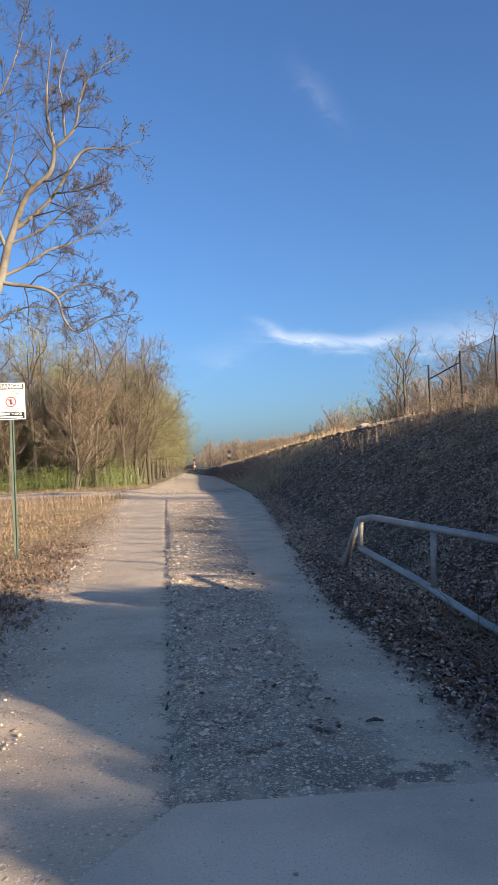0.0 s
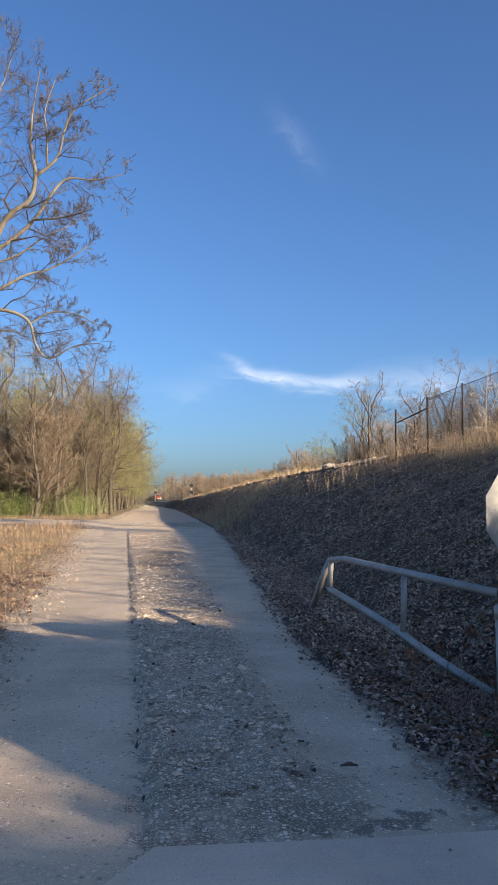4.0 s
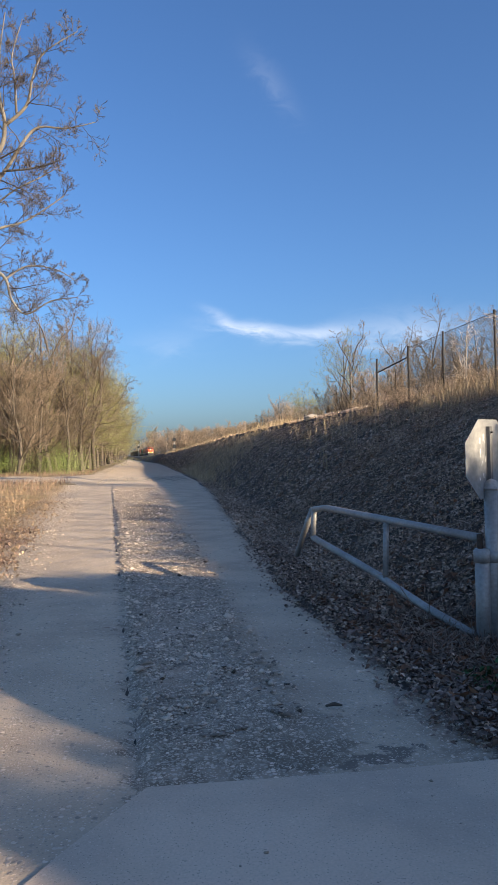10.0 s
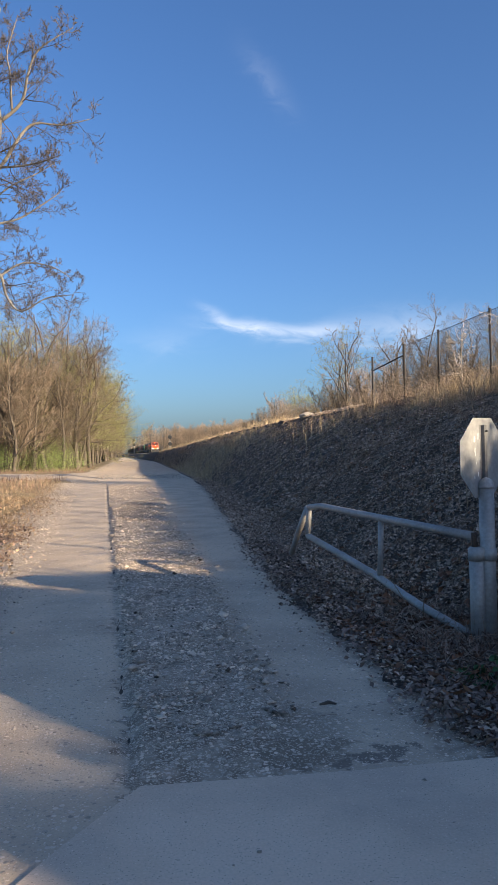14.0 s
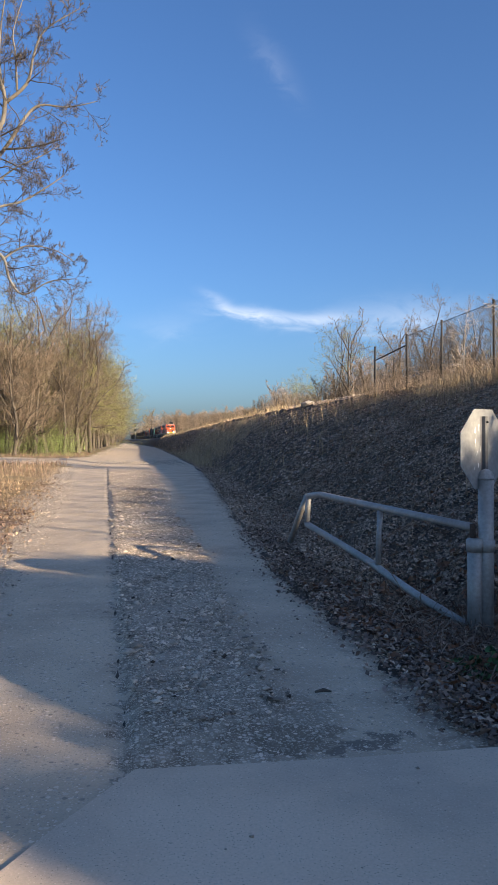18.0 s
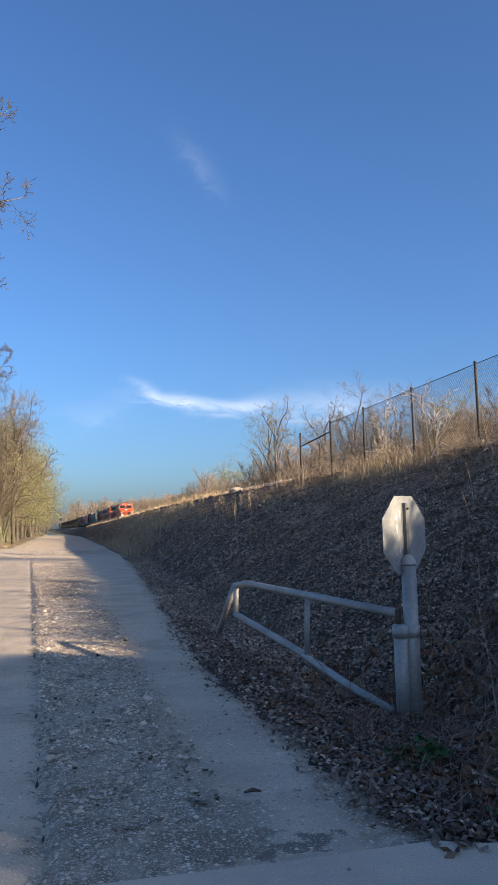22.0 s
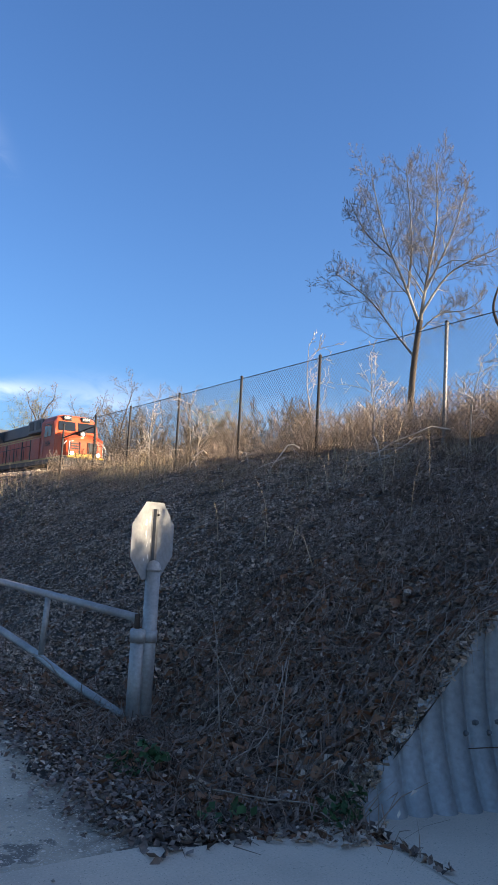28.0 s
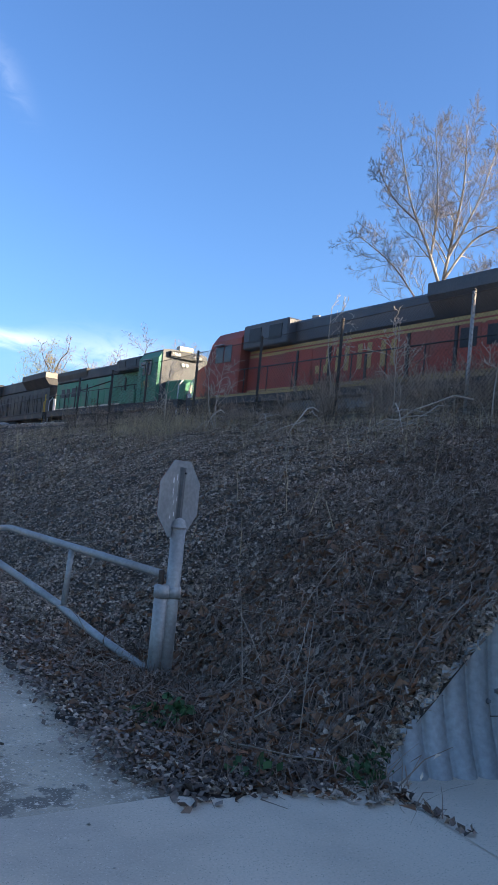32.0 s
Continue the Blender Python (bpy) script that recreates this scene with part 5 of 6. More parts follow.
def ground_cover():
    # two litter tones: paler past the gate, browner with shade coloured in by the culvert
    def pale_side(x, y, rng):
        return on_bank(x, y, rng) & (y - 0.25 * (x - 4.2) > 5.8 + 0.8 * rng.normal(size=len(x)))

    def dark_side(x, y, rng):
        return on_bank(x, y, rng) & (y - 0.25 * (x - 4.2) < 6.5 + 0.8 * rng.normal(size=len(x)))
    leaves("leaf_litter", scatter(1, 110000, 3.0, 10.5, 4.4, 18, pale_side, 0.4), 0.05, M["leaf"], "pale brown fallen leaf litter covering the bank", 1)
    leaves("leaf_litter", scatter(75, 80000, 3.0, 10.5, 2.8, 9.5, dark_side, 0.1), 0.058, M["bank_leaf"], "brown leaf litter, darkened with painted shade, under dead weeds on the bank", 75, 0.8)
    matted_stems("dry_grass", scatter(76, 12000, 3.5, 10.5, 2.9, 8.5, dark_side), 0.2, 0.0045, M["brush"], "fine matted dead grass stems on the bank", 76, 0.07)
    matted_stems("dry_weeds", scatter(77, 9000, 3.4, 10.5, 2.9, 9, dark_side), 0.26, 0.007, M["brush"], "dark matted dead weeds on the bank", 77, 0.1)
    leaves("leaf_litter", scatter(79, 7000, 3.0, 8.5, 2.8, 8, dark_side, 0.1), 0.08, M["leaf"], "pale curled leaves strewn among dead weeds", 79, 0.9)
    leaves("oak_leaves", scatter(80, 2600, 3.1, 6.2, 3.0, 6.5, dark_side), 0.12, M["oak_leaf"], "large curled russet leaves on the lower bank", 80, 0.9)
    blades("dry_weeds", scatter(78, 3800, 3.4, 10.5, 2.9, 9, dark_side), 0.24, 0.005, M["brush"], "dark upright dead weeds on the bank", 0.8, 78)
    leaves("leaf_litter", scatter(2, 46000, 3.0, 11.8, 16, 62, on_bank, 0.7), 0.09, M["leaf"], "brown fallen leaf litter covering the bank", 2)
    leaves("fallen_leaves", scatter(40, 20000, 2.2, 4.9, 3.2, 34, lambda x, y, r: np.abs(x - toe(y) - 0.08) < 0.1 + 0.08 * np.abs(r.normal(size=len(x))), 0.5) + np.array([0, 0, 0.03]), 0.045, M["leaf"], "dead leaves drifted along the road's edge", 40)
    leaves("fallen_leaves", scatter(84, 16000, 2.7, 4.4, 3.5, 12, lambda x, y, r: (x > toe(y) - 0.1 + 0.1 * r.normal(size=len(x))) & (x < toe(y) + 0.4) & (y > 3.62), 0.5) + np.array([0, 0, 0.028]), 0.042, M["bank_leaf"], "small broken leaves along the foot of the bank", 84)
    leaves("oak_leaves", scatter(3, 700, 3.1, 4.9, 3.1, 7.6, on_bank), 0.11, M["oak_leaf"], "large curled russet leaves at the foot of the bank", 3, 0.8)
    def rim(x, y, rng):
        p, top = pipe_top(x, y)
        d = np.sqrt(p**2 + (land(x, y) - PIPE_Z) ** 2) - PIPE_R
        return (x > 4.25) & (d > -0.03) & (d < 0.22)
    leaves("leaf_litter", scatter(73, 60000, 4.2, 8.6, 0.5, 3.7, rim), 0.06, M["leaf"], "leaf litter along the culvert's rim", 73, 0.7)
    blades("dry_weeds", scatter(74, 14000, 4.2, 8.6, 0.5, 3.7, rim), 0.12, 0.004, M["brush"], "dead weeds along the culvert's rim", 1.0, 74)
    leaves("oak_leaves", scatter(36, 2600, 3.1, 10.5, 3.1, 20, on_bank, 0.7), 0.075, M["oak_leaf"], "curled russet leaves strewn over the bank", 36, 0.8)
    leaves("fallen_leaves", scatter(37, 380, 3.15, 4.15, 3.42, 3.8, lambda x, y, r: r.random(len(x)) < (y - 3.35) / 0.3) + np.array([0, 0, 0.03]), 0.06, M["bank_leaf"], "brown leaves drifted against the slab's edge", 37, 0.5)
    leaves("leaf_litter", scatter(38, 9000, 4, 12, 60, 150, on_bank, 0.5), 0.2, M["leaf"], "brown fallen leaf litter on the far bank", 38)
    matted_stems("dry_weeds", scatter(5, 16000, 3.4, 11.0, 5.0, 30, on_bank, 0.3), 0.22, 0.006, M["stem"], "thin dead weeds lying on the bank", 5, 0.06)
    blades("dry_weeds", scatter(35, 9000, 3.8, 11.0, 5.0, 40, on_bank, 0.5), 0.2, 0.007, M["brush"], "dark brown dead weeds on the bank", 1.2, 35)

    def clumpy(x, y, rng):
        return on_bank(x, y, rng) & (rough(x, y, 0.7, 4.0) + rng.normal(0, 0.3, len(x)) > 0.35)
    matted_stems("dry_grass", scatter(6, 16000, 3.8, 10.6, 3.2, 22, clumpy, 0.2), 0.28, 0.006, M["stem"], "matted dead grass on the bank", 6, 0.1)

    def crest(x, y, rng):
        u = x - fence_x(y)
        return (u > -2.6) & (u < 1.8) & (rng.random(len(x)) < 0.25 + 0.75 * (u > -1.2))
    blades("crest_grass", scatter(7, 11000, 7.4, 12.6, -8, 8, crest), 0.27, 0.006, M["straw"], "sunlit straw-coloured grass along the bank crest", 0.85, 7)
    blades("crest_grass", scatter(71, 20000, 7.4, 12.6, 8, 30, crest), 0.2, 0.006, M["straw"], "sunlit straw-coloured grass along the bank crest", 0.95, 71)
    blades("crest_grass", scatter(72, 2600, 8.4, 11.0, 15.5, 21.5, lambda x, y, r: ((x - fence_x(y) + 0.7) / 0.9) ** 2 + ((y - 18.4) / 2.6) ** 2 < 1), 0.55, 0.006, M["straw"], "tall golden grass clump on the bank crest", 0.5, 72)
    blades("tall_weeds", scatter(8, 900, 7.0, 11.6, 3, 32, crest), 0.8, 0.01, M["stem"], "tall dead weed stalks along the bank crest", 0.25, 8)
    blades("tall_weeds", scatter(9, 260, 5.0, 8.6, 6, 40, on_bank), 0.8, 0.012, M["straw"], "pale dead stalks on the bank", 0.4, 9)

    def far_tuft(x, y, rng):
        return (x > toe(y) + 0.3) & (x < toe(y) + 4.5) & (rough(x, y, 1.3, 7.0) + 0.3 * rng.normal(size=len(x)) > 0.45)
    blades("straw_tufts", scatter(10, 4000, 4, 12, 24, 46, far_tuft), 0.5, 0.014, M["straw"], "tufts of tall straw grass on the bank", 0.45, 10)
    blades("straw_tufts", scatter(39, 3200, 4.4, 8.5, 38, 64, lambda x, y, r: (x > toe(y) + 0.1) & (x < toe(y) + 2.4 + 0.4 * r.normal(size=len(x)))), 0.7, 0.014, M["straw"], "tufts of tall straw grass at the foot of the bank", 1.1, 39)
    blades("straw_tufts", scatter(11, 16000, 5, 13, 44, 150, lambda x, y, r: on_bank(x, y, r) & (x < 12.4 - 0.029 * y) & (rough(x, y, 3.0, 2.0) + 0.5 * r.normal(size=len(x)) > 0.1), 0.6), 0.42, 0.02, M["straw"], "straw grass on the far bank", 0.5, 11)

    def shoulder(x, y, rng):
        k = (x - toe(y)) / (11.0 - 0.029 * (y - 12) - toe(y))
        return (k > 0.5 + 0.1 * rng.normal(size=len(x))) & (k < 0.88) & (rough(x, y, 1.0, 5.0) + 0.4 * rng.normal(size=len(x)) > -0.1)
    blades("straw_tufts", scatter(83, 2600, 5, 11.2, 25, 56, shoulder), 0.3, 0.014, M["straw"], "golden straw grass on the bank's shoulder", 1.1, 83)

    def verge(x, y, rng):
        d = 0.72 - 0.045 * np.minimum(y, 38) - x
        return (d > 0.62 + 0.2 * rng.normal(size=len(x)) + 0.04 * np.clip(8 - y, 0, 8)) & (rough(x, y, 1.1, 9.0) + rng.normal(0, 0.45, len(x)) > 0.0)
    leaves("fallen_leaves", scatter(4, 17000, -5.5, 0.2, 3, 26, lambda x, y, r: 0.72 - 0.045 * y - x > 0.42 + 0.16 * r.normal(size=len(x)), 0.4) + np.array([0, 0, 0.03]), 0.06, M["verge_leaf"], "dry leaves on the verge", 4)
    blades("verge_grass", scatter(12, 30000, -8, 0, 10, 40, verge, 0.3), 0.2, 0.007, M["verge"], "tangled dry tan grass on the verge", 1.7, 12)
    blades("verge_grass", scatter(13, 44000, -6, 0.3, 3, 14, verge, 0.2), 0.13, 0.005, M["verge"], "short matted dry grass on the verge", 2.2, 13)
    blades("dry_weeds", scatter(17, 9000, -7, -0.3, 6, 32, verge), 0.34, 0.006, M["brush"], "brown dead weeds on the verge", 1.2, 17)
    blades("tall_weeds", scatter(14, 1300, -9, -1.3, 9, 34, verge), 0.75, 0.009, M["verge"], "tall dry stalks beside the road", 0.9, 14)
    def rough_edge(x, y, rng):
        d = 0.72 - 0.045 * np.minimum(y, 38) - x
        return (d > 0.42 + 0.12 * rng.normal(size=len(x))) & (d < 1.5) & (rough(x, y, 0.5, 6.0) + rng.normal(0, 0.3, len(x)) > 0.0)
    blades("verge_grass", scatter(81, 7000, -2.0, 0.4, 5.0, 16, rough_edge, 0.3), 0.2, 0.006, M["brush"], "dark tangled dead grass along the road's edge", 1.1, 81)
    leaves("fallen_leaves", scatter(82, 9000, -2.0, 0.4, 4.6, 16, rough_edge, 0.3) + np.array([0, 0, 0.04]), 0.07, M["bank_leaf"], "brown leaves caught in the verge grass", 82, 0.8)
    blades("road_weeds", scatter(18, 1500, 0.6, 2.3, 15.5, 24, lambda x, y, r: ((x - 1.62) / 0.5) ** 2 + ((y - 19.3) / 3.4) ** 2 < 1), 0.12, 0.008, M["brush"], "low dark weeds on the road's middle strip", 0.9, 18)
    blades("meadow_grass", scatter(15, 16000, -30, -2.0, 32, 72, lambda x, y, r: np.abs(y - 50 + 0.55 * np.minimum(0, x + 2)) > 5.5, 0.2), 0.3, 0.02, M["brush"], "dry meadow grass before the wood", 0.5, 15)
    blades("track_grass", scatter(16, 12000, 11, 32, 8, 90, lambda x, y, r: np.abs(x - track_x(y) - 5.5) < 3.5, 0.4), 0.55, 0.02, M["straw"], "dry grass behind the railway", 0.5, 16)
    # gravel
    def mid(x, y, rng):
        return (y > 4.5 + 0.35 * rng.normal(size=len(x))) & (x > 1.7 - 0.036 * y + 0.04 * rng.normal(size=len(x))) & (x < 2.3 + 0.12 * rng.normal(size=len(x))) & (rough(x, y, 0.35, 3.0) + rng.normal(0, 0.4, len(x)) > -0.35)
    up = np.array([0, 0, 0.054])
    stones("gravel", scatter(20, 46000, 1.0, 2.7, 3.9, 14, mid, 0.25) + up, 0.017, M["gravel"], "loose pale gravel on the road's middle strip", 20)
    stones("gravel", scatter(19, 9000, 1.0, 2.6, 4.1, 14, mid, 0.25) + up, 0.03, M["gravel"], "loose pale gravel on the road's middle strip", 19)
    stones("gravel", scatter(21, 9000, 0.4, 2.8, 13, 34, mid, 0.4) + up, 0.034, M["gravel"], "loose pale gravel on the road's middle strip", 21)

    def side(x, y, rng):
        d = 0.72 - 0.045 * np.minimum(y, 38) - x
        return (d > -0.1 + 0.12 * rng.normal(size=len(x))) & (d < 0.42 + 0.14 * rng.normal(size=len(x)))
    stones("gravel", scatter(22, 15000, -1.9, 0.7, 4, 28, side, 0.3) + np.array([0, 0, 0.03]), 0.022, M["gravel"], "scattered gravel along the road's edge", 22)
    stones("gravel", scatter(23, 9000, 2.4, 3.8, 3.8, 30, lambda x, y, r: np.abs(x - toe(y) + 0.08) < 0.06 + 0.16 * np.abs(r.normal(size=len(x))), 0.4) + np.array([0, 0, 0.02]), 0.022, M["gravel"], "scattered gravel along the road's edge", 23)
    stones("gravel", scatter(24, 5000, -0.4, 3.2, 3.7, 16, None, 0.3) + np.array([0, 0, 0.026]), 0.009, M["gravel"], "small grit on the road", 24)
    stones("clods", scatter(28, 70, 1.3, 2.4, 4.2, 14, None, 0.3) + np.array([0, 0, 0.065]), 0.028, M["soil"], "dark earth clods lying on the road", 28)
    stones("gravel", scatter(29, 60, 0.6, 2.8, 2.2, 3.7) + np.array([0, 0, 0.035]), 0.012, M["gravel"], "small grit on the slab", 29)
    stones("gravel", scatter(25, 9000, -14, 4.5, 40, 56, lambda x, y, r: np.abs(y - 48) < 4 + 2 * r.normal(size=len(x))) + np.array([0, 0, 0.03]), 0.055, M["stone"], "coarse gravel on the crossing track", 25)
    stones("track_ballast", scatter(26, 26000, 10.5, 23, 6, 60, lambda x, y, r: (x - track_x(y) > -7.9) & (x - track_x(y) < 2.6), 0.5) + np.array([0, 0, 0.02]), 0.09, M["gravel"], "grey track ballast stones", 26)
    stones("track_ballast", scatter(27, 9000, 6, 20, 26, 80, lambda x, y, r: (x - track_x(y) > -8.8) & (x - track_x(y) < -7), 0.4) + np.array([0, 0, 0.02]), 0.13, M["gravel"], "ballast spilled down the bank's shoulder", 27)
    # green spots
    leaves("green_weeds", np.concatenate([scatter(30, 120, 3.35, 3.75, 4.45, 4.85), scatter(31, 90, 4.1, 4.35, 3.38, 3.6), scatter(32, 40, 3.55, 3.8, 3.6, 3.8)]) + np.random.default_rng(30).uniform(0, 0.1, (250, 1)) * np.array([0, 0, 1]), 0.05, M["weed"], "small green weeds at the foot of the bank", 30, 0.8)
    rng = np.random.default_rng(33)
    n = 26000
    cx = rng.choice(14, n)
    c = np.array([(-4.4 - 1.6 * k + (k % 3), 67 + (k % 4) * 1.5, 0.9) for k in range(14)])[cx]
    pts = c + rng.normal(size=(n, 3)) * np.array([1.3, 0.9, 0.8])
    pts[:, 2] = np.clip(pts[:, 2], 0.1, 3)
    leaves("green_undergrowth", pts, 0.085, M["green"], "fresh green honeysuckle undergrowth before the wood", 34, 0.9)


ground_cover()
shade_bushes()


def road_marks():
    rng = np.random.default_rng(55)
    for k in range(16):
        x, y = (rng.uniform(1.6, 2.5), rng.uniform(3.72, 4.6)) if k < 12 else (rng.uniform(0.2, 3.0), rng.uniform(4, 11))
        a, ln = rng.uniform(-0.6, 0.6), rng.uniform(0.03, 0.09)
        d = np.array([math.cos(a), math.sin(a), 0]) * ln
        p = np.array([x, y, 0.05])
        o = tube("stick", [p, p + d * 0.5 + np.array([0, rng.uniform(-0.012, 0.012), 0.005]), p + d], 0.0016, M["brush"], None, 5)
        tagged(o, "small dry stick lying on the road", "stick", "sticks on the road")
    o = tube("stick", [(2.52, 4.43, 0.045), (2.57, 4.44, 0.05), (2.61, 4.42, 0.045)], [0.006, 0.011, 0.005], M["bark"], None, 7)
    tagged(o, "short dark piece of wood on the road", "stick", "sticks on the road")


road_marks()


def brambles():
    rng = np.random.default_rng(41)
    top = thing("bramble_canes", "tangle of arching pale bramble canes on the bank", "brambles")
    paths = []
    for k in range(170):
        y = 3 + 21 * rng.random()
        x = fence_x(y) + rng.uniform(-2.6, 0.9)
        a, ln = rng.uniform(0, 6.28), rng.uniform(0.5, 1.6)
        d = np.array([math.cos(a), math.sin(a), 0])
        hgt = rng.uniform(0.08, 0.4)
        p = np.array([x, y, float(land(x, y))])
        pts = [p + d * ln * t + np.array([0, 0, 4 * hgt * t * (1 - 0.62 * t)]) + rng.normal(size=3) * 0.03 for t in np.linspace(0, 1, 7)]
        paths.append((pts, np.linspace(0.0045, 0.002, 7)))
    for p, r in paths:
        tube("cane", p, r, M["stem"], top, 4)
    paths = []
    for x, y, a, ln, hgt in ((3.75, 6.2, -2.2, 1.2, 0.5), (4.3, 5.9, -0.6, 1.2, -0.05), (3.95, 6.6, -1.9, 1.0, 0.35), (4.1, 3.9, 0.9, 0.9, 0.5), (4.4, 4.4, -2.3, 0.9, 0.25), (4.5, 4.9, 2.0, 0.8, 0.55), (4.9, 5.2, 0.3, 1.0, 0.5), (4.2, 4.7, 1.2, 0.8, 0.6)):
        d = np.array([math.cos(a), math.sin(a), 0])
        p = np.array([x, y, float(land(x, y)) + (0.6 if hgt < 0 else 0)])
        pts = [p + d * ln * t + np.array([0, 0, 2.6 * hgt * t * (1 - 0.5 * t)]) for t in np.linspace(0, 1, 7)]
        paths.append((pts, np.linspace(0.004, 0.0015, 7)))
    for p, r in paths:
        tube("cane", p, r, M["stem"], top, 5)


brambles()


def fallen_branches():
    """Pale forked branches fallen over the edge of the crest, and sticks at the foot of the bank."""
    rng = np.random.default_rng(61)
    for x, y, a, ln in ((9.4, 11.4, -2.5, 1.6), (9.7, 9.8, -2.2, 1.9), (9.9, 8.3, 2.8, 1.5), (9.3, 13.2, -2.0, 1.3), (9.8, 6.8, -2.6, 1.4), (9.6, 15.2, -2.4, 1.2)):
        top = thing("fallen_branch", "pale bare forked branch fallen on the bank crest", "branch", "fallen branches")
        for k, (turn, start, size) in enumerate(((0.0, 0.0, 1.0), (0.55, 0.3, 0.55), (-0.5, 0.45, 0.5), (0.4, 0.6, 0.35))):
            d0, d1 = np.array([math.cos(a), math.sin(a)]), np.array([math.cos(a + turn), math.sin(a + turn)])
            p0 = np.array([x, y]) + d0 * ln * start
            pts = []
            for t in np.linspace(0, 1, 6):
                q = p0 + d1 * ln * size * t
                h = 0.1 + 0.35 * (1 - start * (1 - t)) * math.sin(math.pi * min(1, 0.25 + 0.7 * (start + t * size))) + rng.uniform(-0.015, 0.015)
                pts.append((q[0], q[1], float(land(q[0], q[1])) + h))
            tube("limb" if k == 0 else "twig", pts, np.linspace(0.016, 0.004, 6) * (1.0 if k == 0 else 0.6), M["pale_stem"], top, 6)
    for x, y, a, ln in ((3.75, 4.05, -1.1, 0.4), (4.05, 4.3, 0.3, 0.35), (4.6, 4.7, 0.8, 0.5), (3.95, 3.8, -0.8, 0.3)):
        d = np.array([math.cos(a), math.sin(a)])
        pts = []
        for t in (0, 0.35, 0.7, 1.0):
            q = np.array([x, y]) + d * ln * t
            pts.append((q[0], q[1], float(land(q[0], q[1])) + 0.05 + 0.04 * t))
        tagged(tube("stick", pts, [0.005, 0.0045, 0.004, 0.003], M["stem"], None, 6), "pale dry stick lying on leaf litter", "stick", "sticks on the bank")


fallen_branches()


# ---- far signals and poles ----
def signal(x, y, z, h):
    top = thing("railway_signal", "dark mast with two round black signal heads", "railway signal", "railway signals", pose(x, y, z))
    tube("mast", [(0, 0, -1), (0, 0, h)], 0.12, M["galv"], top)
    for zz in (h - 0.8, h - 3.4):
        bm = bmesh.new()
        bmesh.ops.create_cone(bm, cap_ends=True, segments=16, radius1=0.75, radius2=0.75, depth=0.3, matrix=Matrix.Translation((0, -0.3, zz)) @ Euler((radians(90), 0, 0)).to_matrix().to_4x4())
        bm_box(bm, (-0.35, -0.3, zz - 0.7), (0.35, 0.2, zz + 0.7), 0.05)
        part("signal_head", bm, M["black"], top)
    box("ladder", (-0.25, 0.1, 0), (0.25, 0.16, h - 2), M["galv"], top)


def utility_pole(x, y, z, h):
    top = thing("utility_pole", "weathered wooden utility pole with two crossarms", "utility pole", m=pose(x, y, z))
    tube("pole", [(0, 0, -1), (0, 0, h)], [0.2, 0.14], M["bark"], top)
    for zz in (h - 0.6, h - 1.8):
        box("crossarm", (-1.5, -0.08, zz), (1.5, 0.08, zz + 0.18), M["bark"], top)


signal(2.6, 430, 0.5, 9.5)
signal(16.0, 300, 3.4, 5.0)
utility_pole(9.5, 330, 1.0, 8.5)


def bank_rock():
    bm = bmesh.new()
    bmesh.ops.create_icosphere(bm, subdivisions=3, radius=1.0)
    for v in bm.verts:
        k = 1 + 0.28 * noise.noise(v.co * 1.4) + 0.1 * noise.noise(v.co * 4)
        v.co = Vector((v.co.x * 0.42, v.co.y * 0.3, v.co.z * 0.2)) * k
    me = bpy.data.meshes.new("rock")
    bm.to_mesh(me)
    bm.free()
    o = link_mesh("rock", me, M["stone"])
    tagged(o, "pale rock lying on the bank's shoulder", "rock").matrix_basis = pose(10.0, 37.0, float(land(10.0, 37.0)) + 0.1, 0, 0, 25)


bank_rock()


# ---- the train ----
def wheelset(parent, y, r=0.53):
    bm = bmesh.new()
    for x in (-0.72, 0.72):
        bmesh.ops.create_cone(bm, cap_ends=True, segments=20, radius1=r, radius2=r, depth=0.13, matrix=Matrix.Translation((x, y, r)) @ Euler((0, radians(90), 0)).to_matrix().to_4x4())
    bmesh.ops.create_cone(bm, cap_ends=True, segments=8, radius1=0.1, radius2=0.1, depth=2.1, matrix=Matrix.Translation((0, y, r)) @ Euler((0, radians(90), 0)).to_matrix().to_4x4())
    return part("wheelset", bm, M["rail"], parent)


def bogie(parent, y, axles=3, gap=1.95):
    top = box("truck_frame", (-1.15, y - gap * (axles - 1) / 2 - 0.75, 0.62), (1.15, y + gap * (axles - 1) / 2 + 0.75, 1.0), M["truck"], parent, 0.06)
    for k in range(axles):
        yy = y + gap * (k - (axles - 1) / 2)
        wheelset(parent, yy)
        for x in (-1.25, 1.05):
            box("axle_box", (x, yy - 0.26, 0.35), (x + 0.2, yy + 0.26, 0.82), M["truck"], parent, 0.04)
    for x in (-1.28, 1.12):
        box("side_frame", (x, y - gap * (axles - 1) / 2 - 0.7, 0.7), (x + 0.16, y + gap * (axles - 1) / 2 + 0.7, 0.95), M["truck"], parent, 0.03)


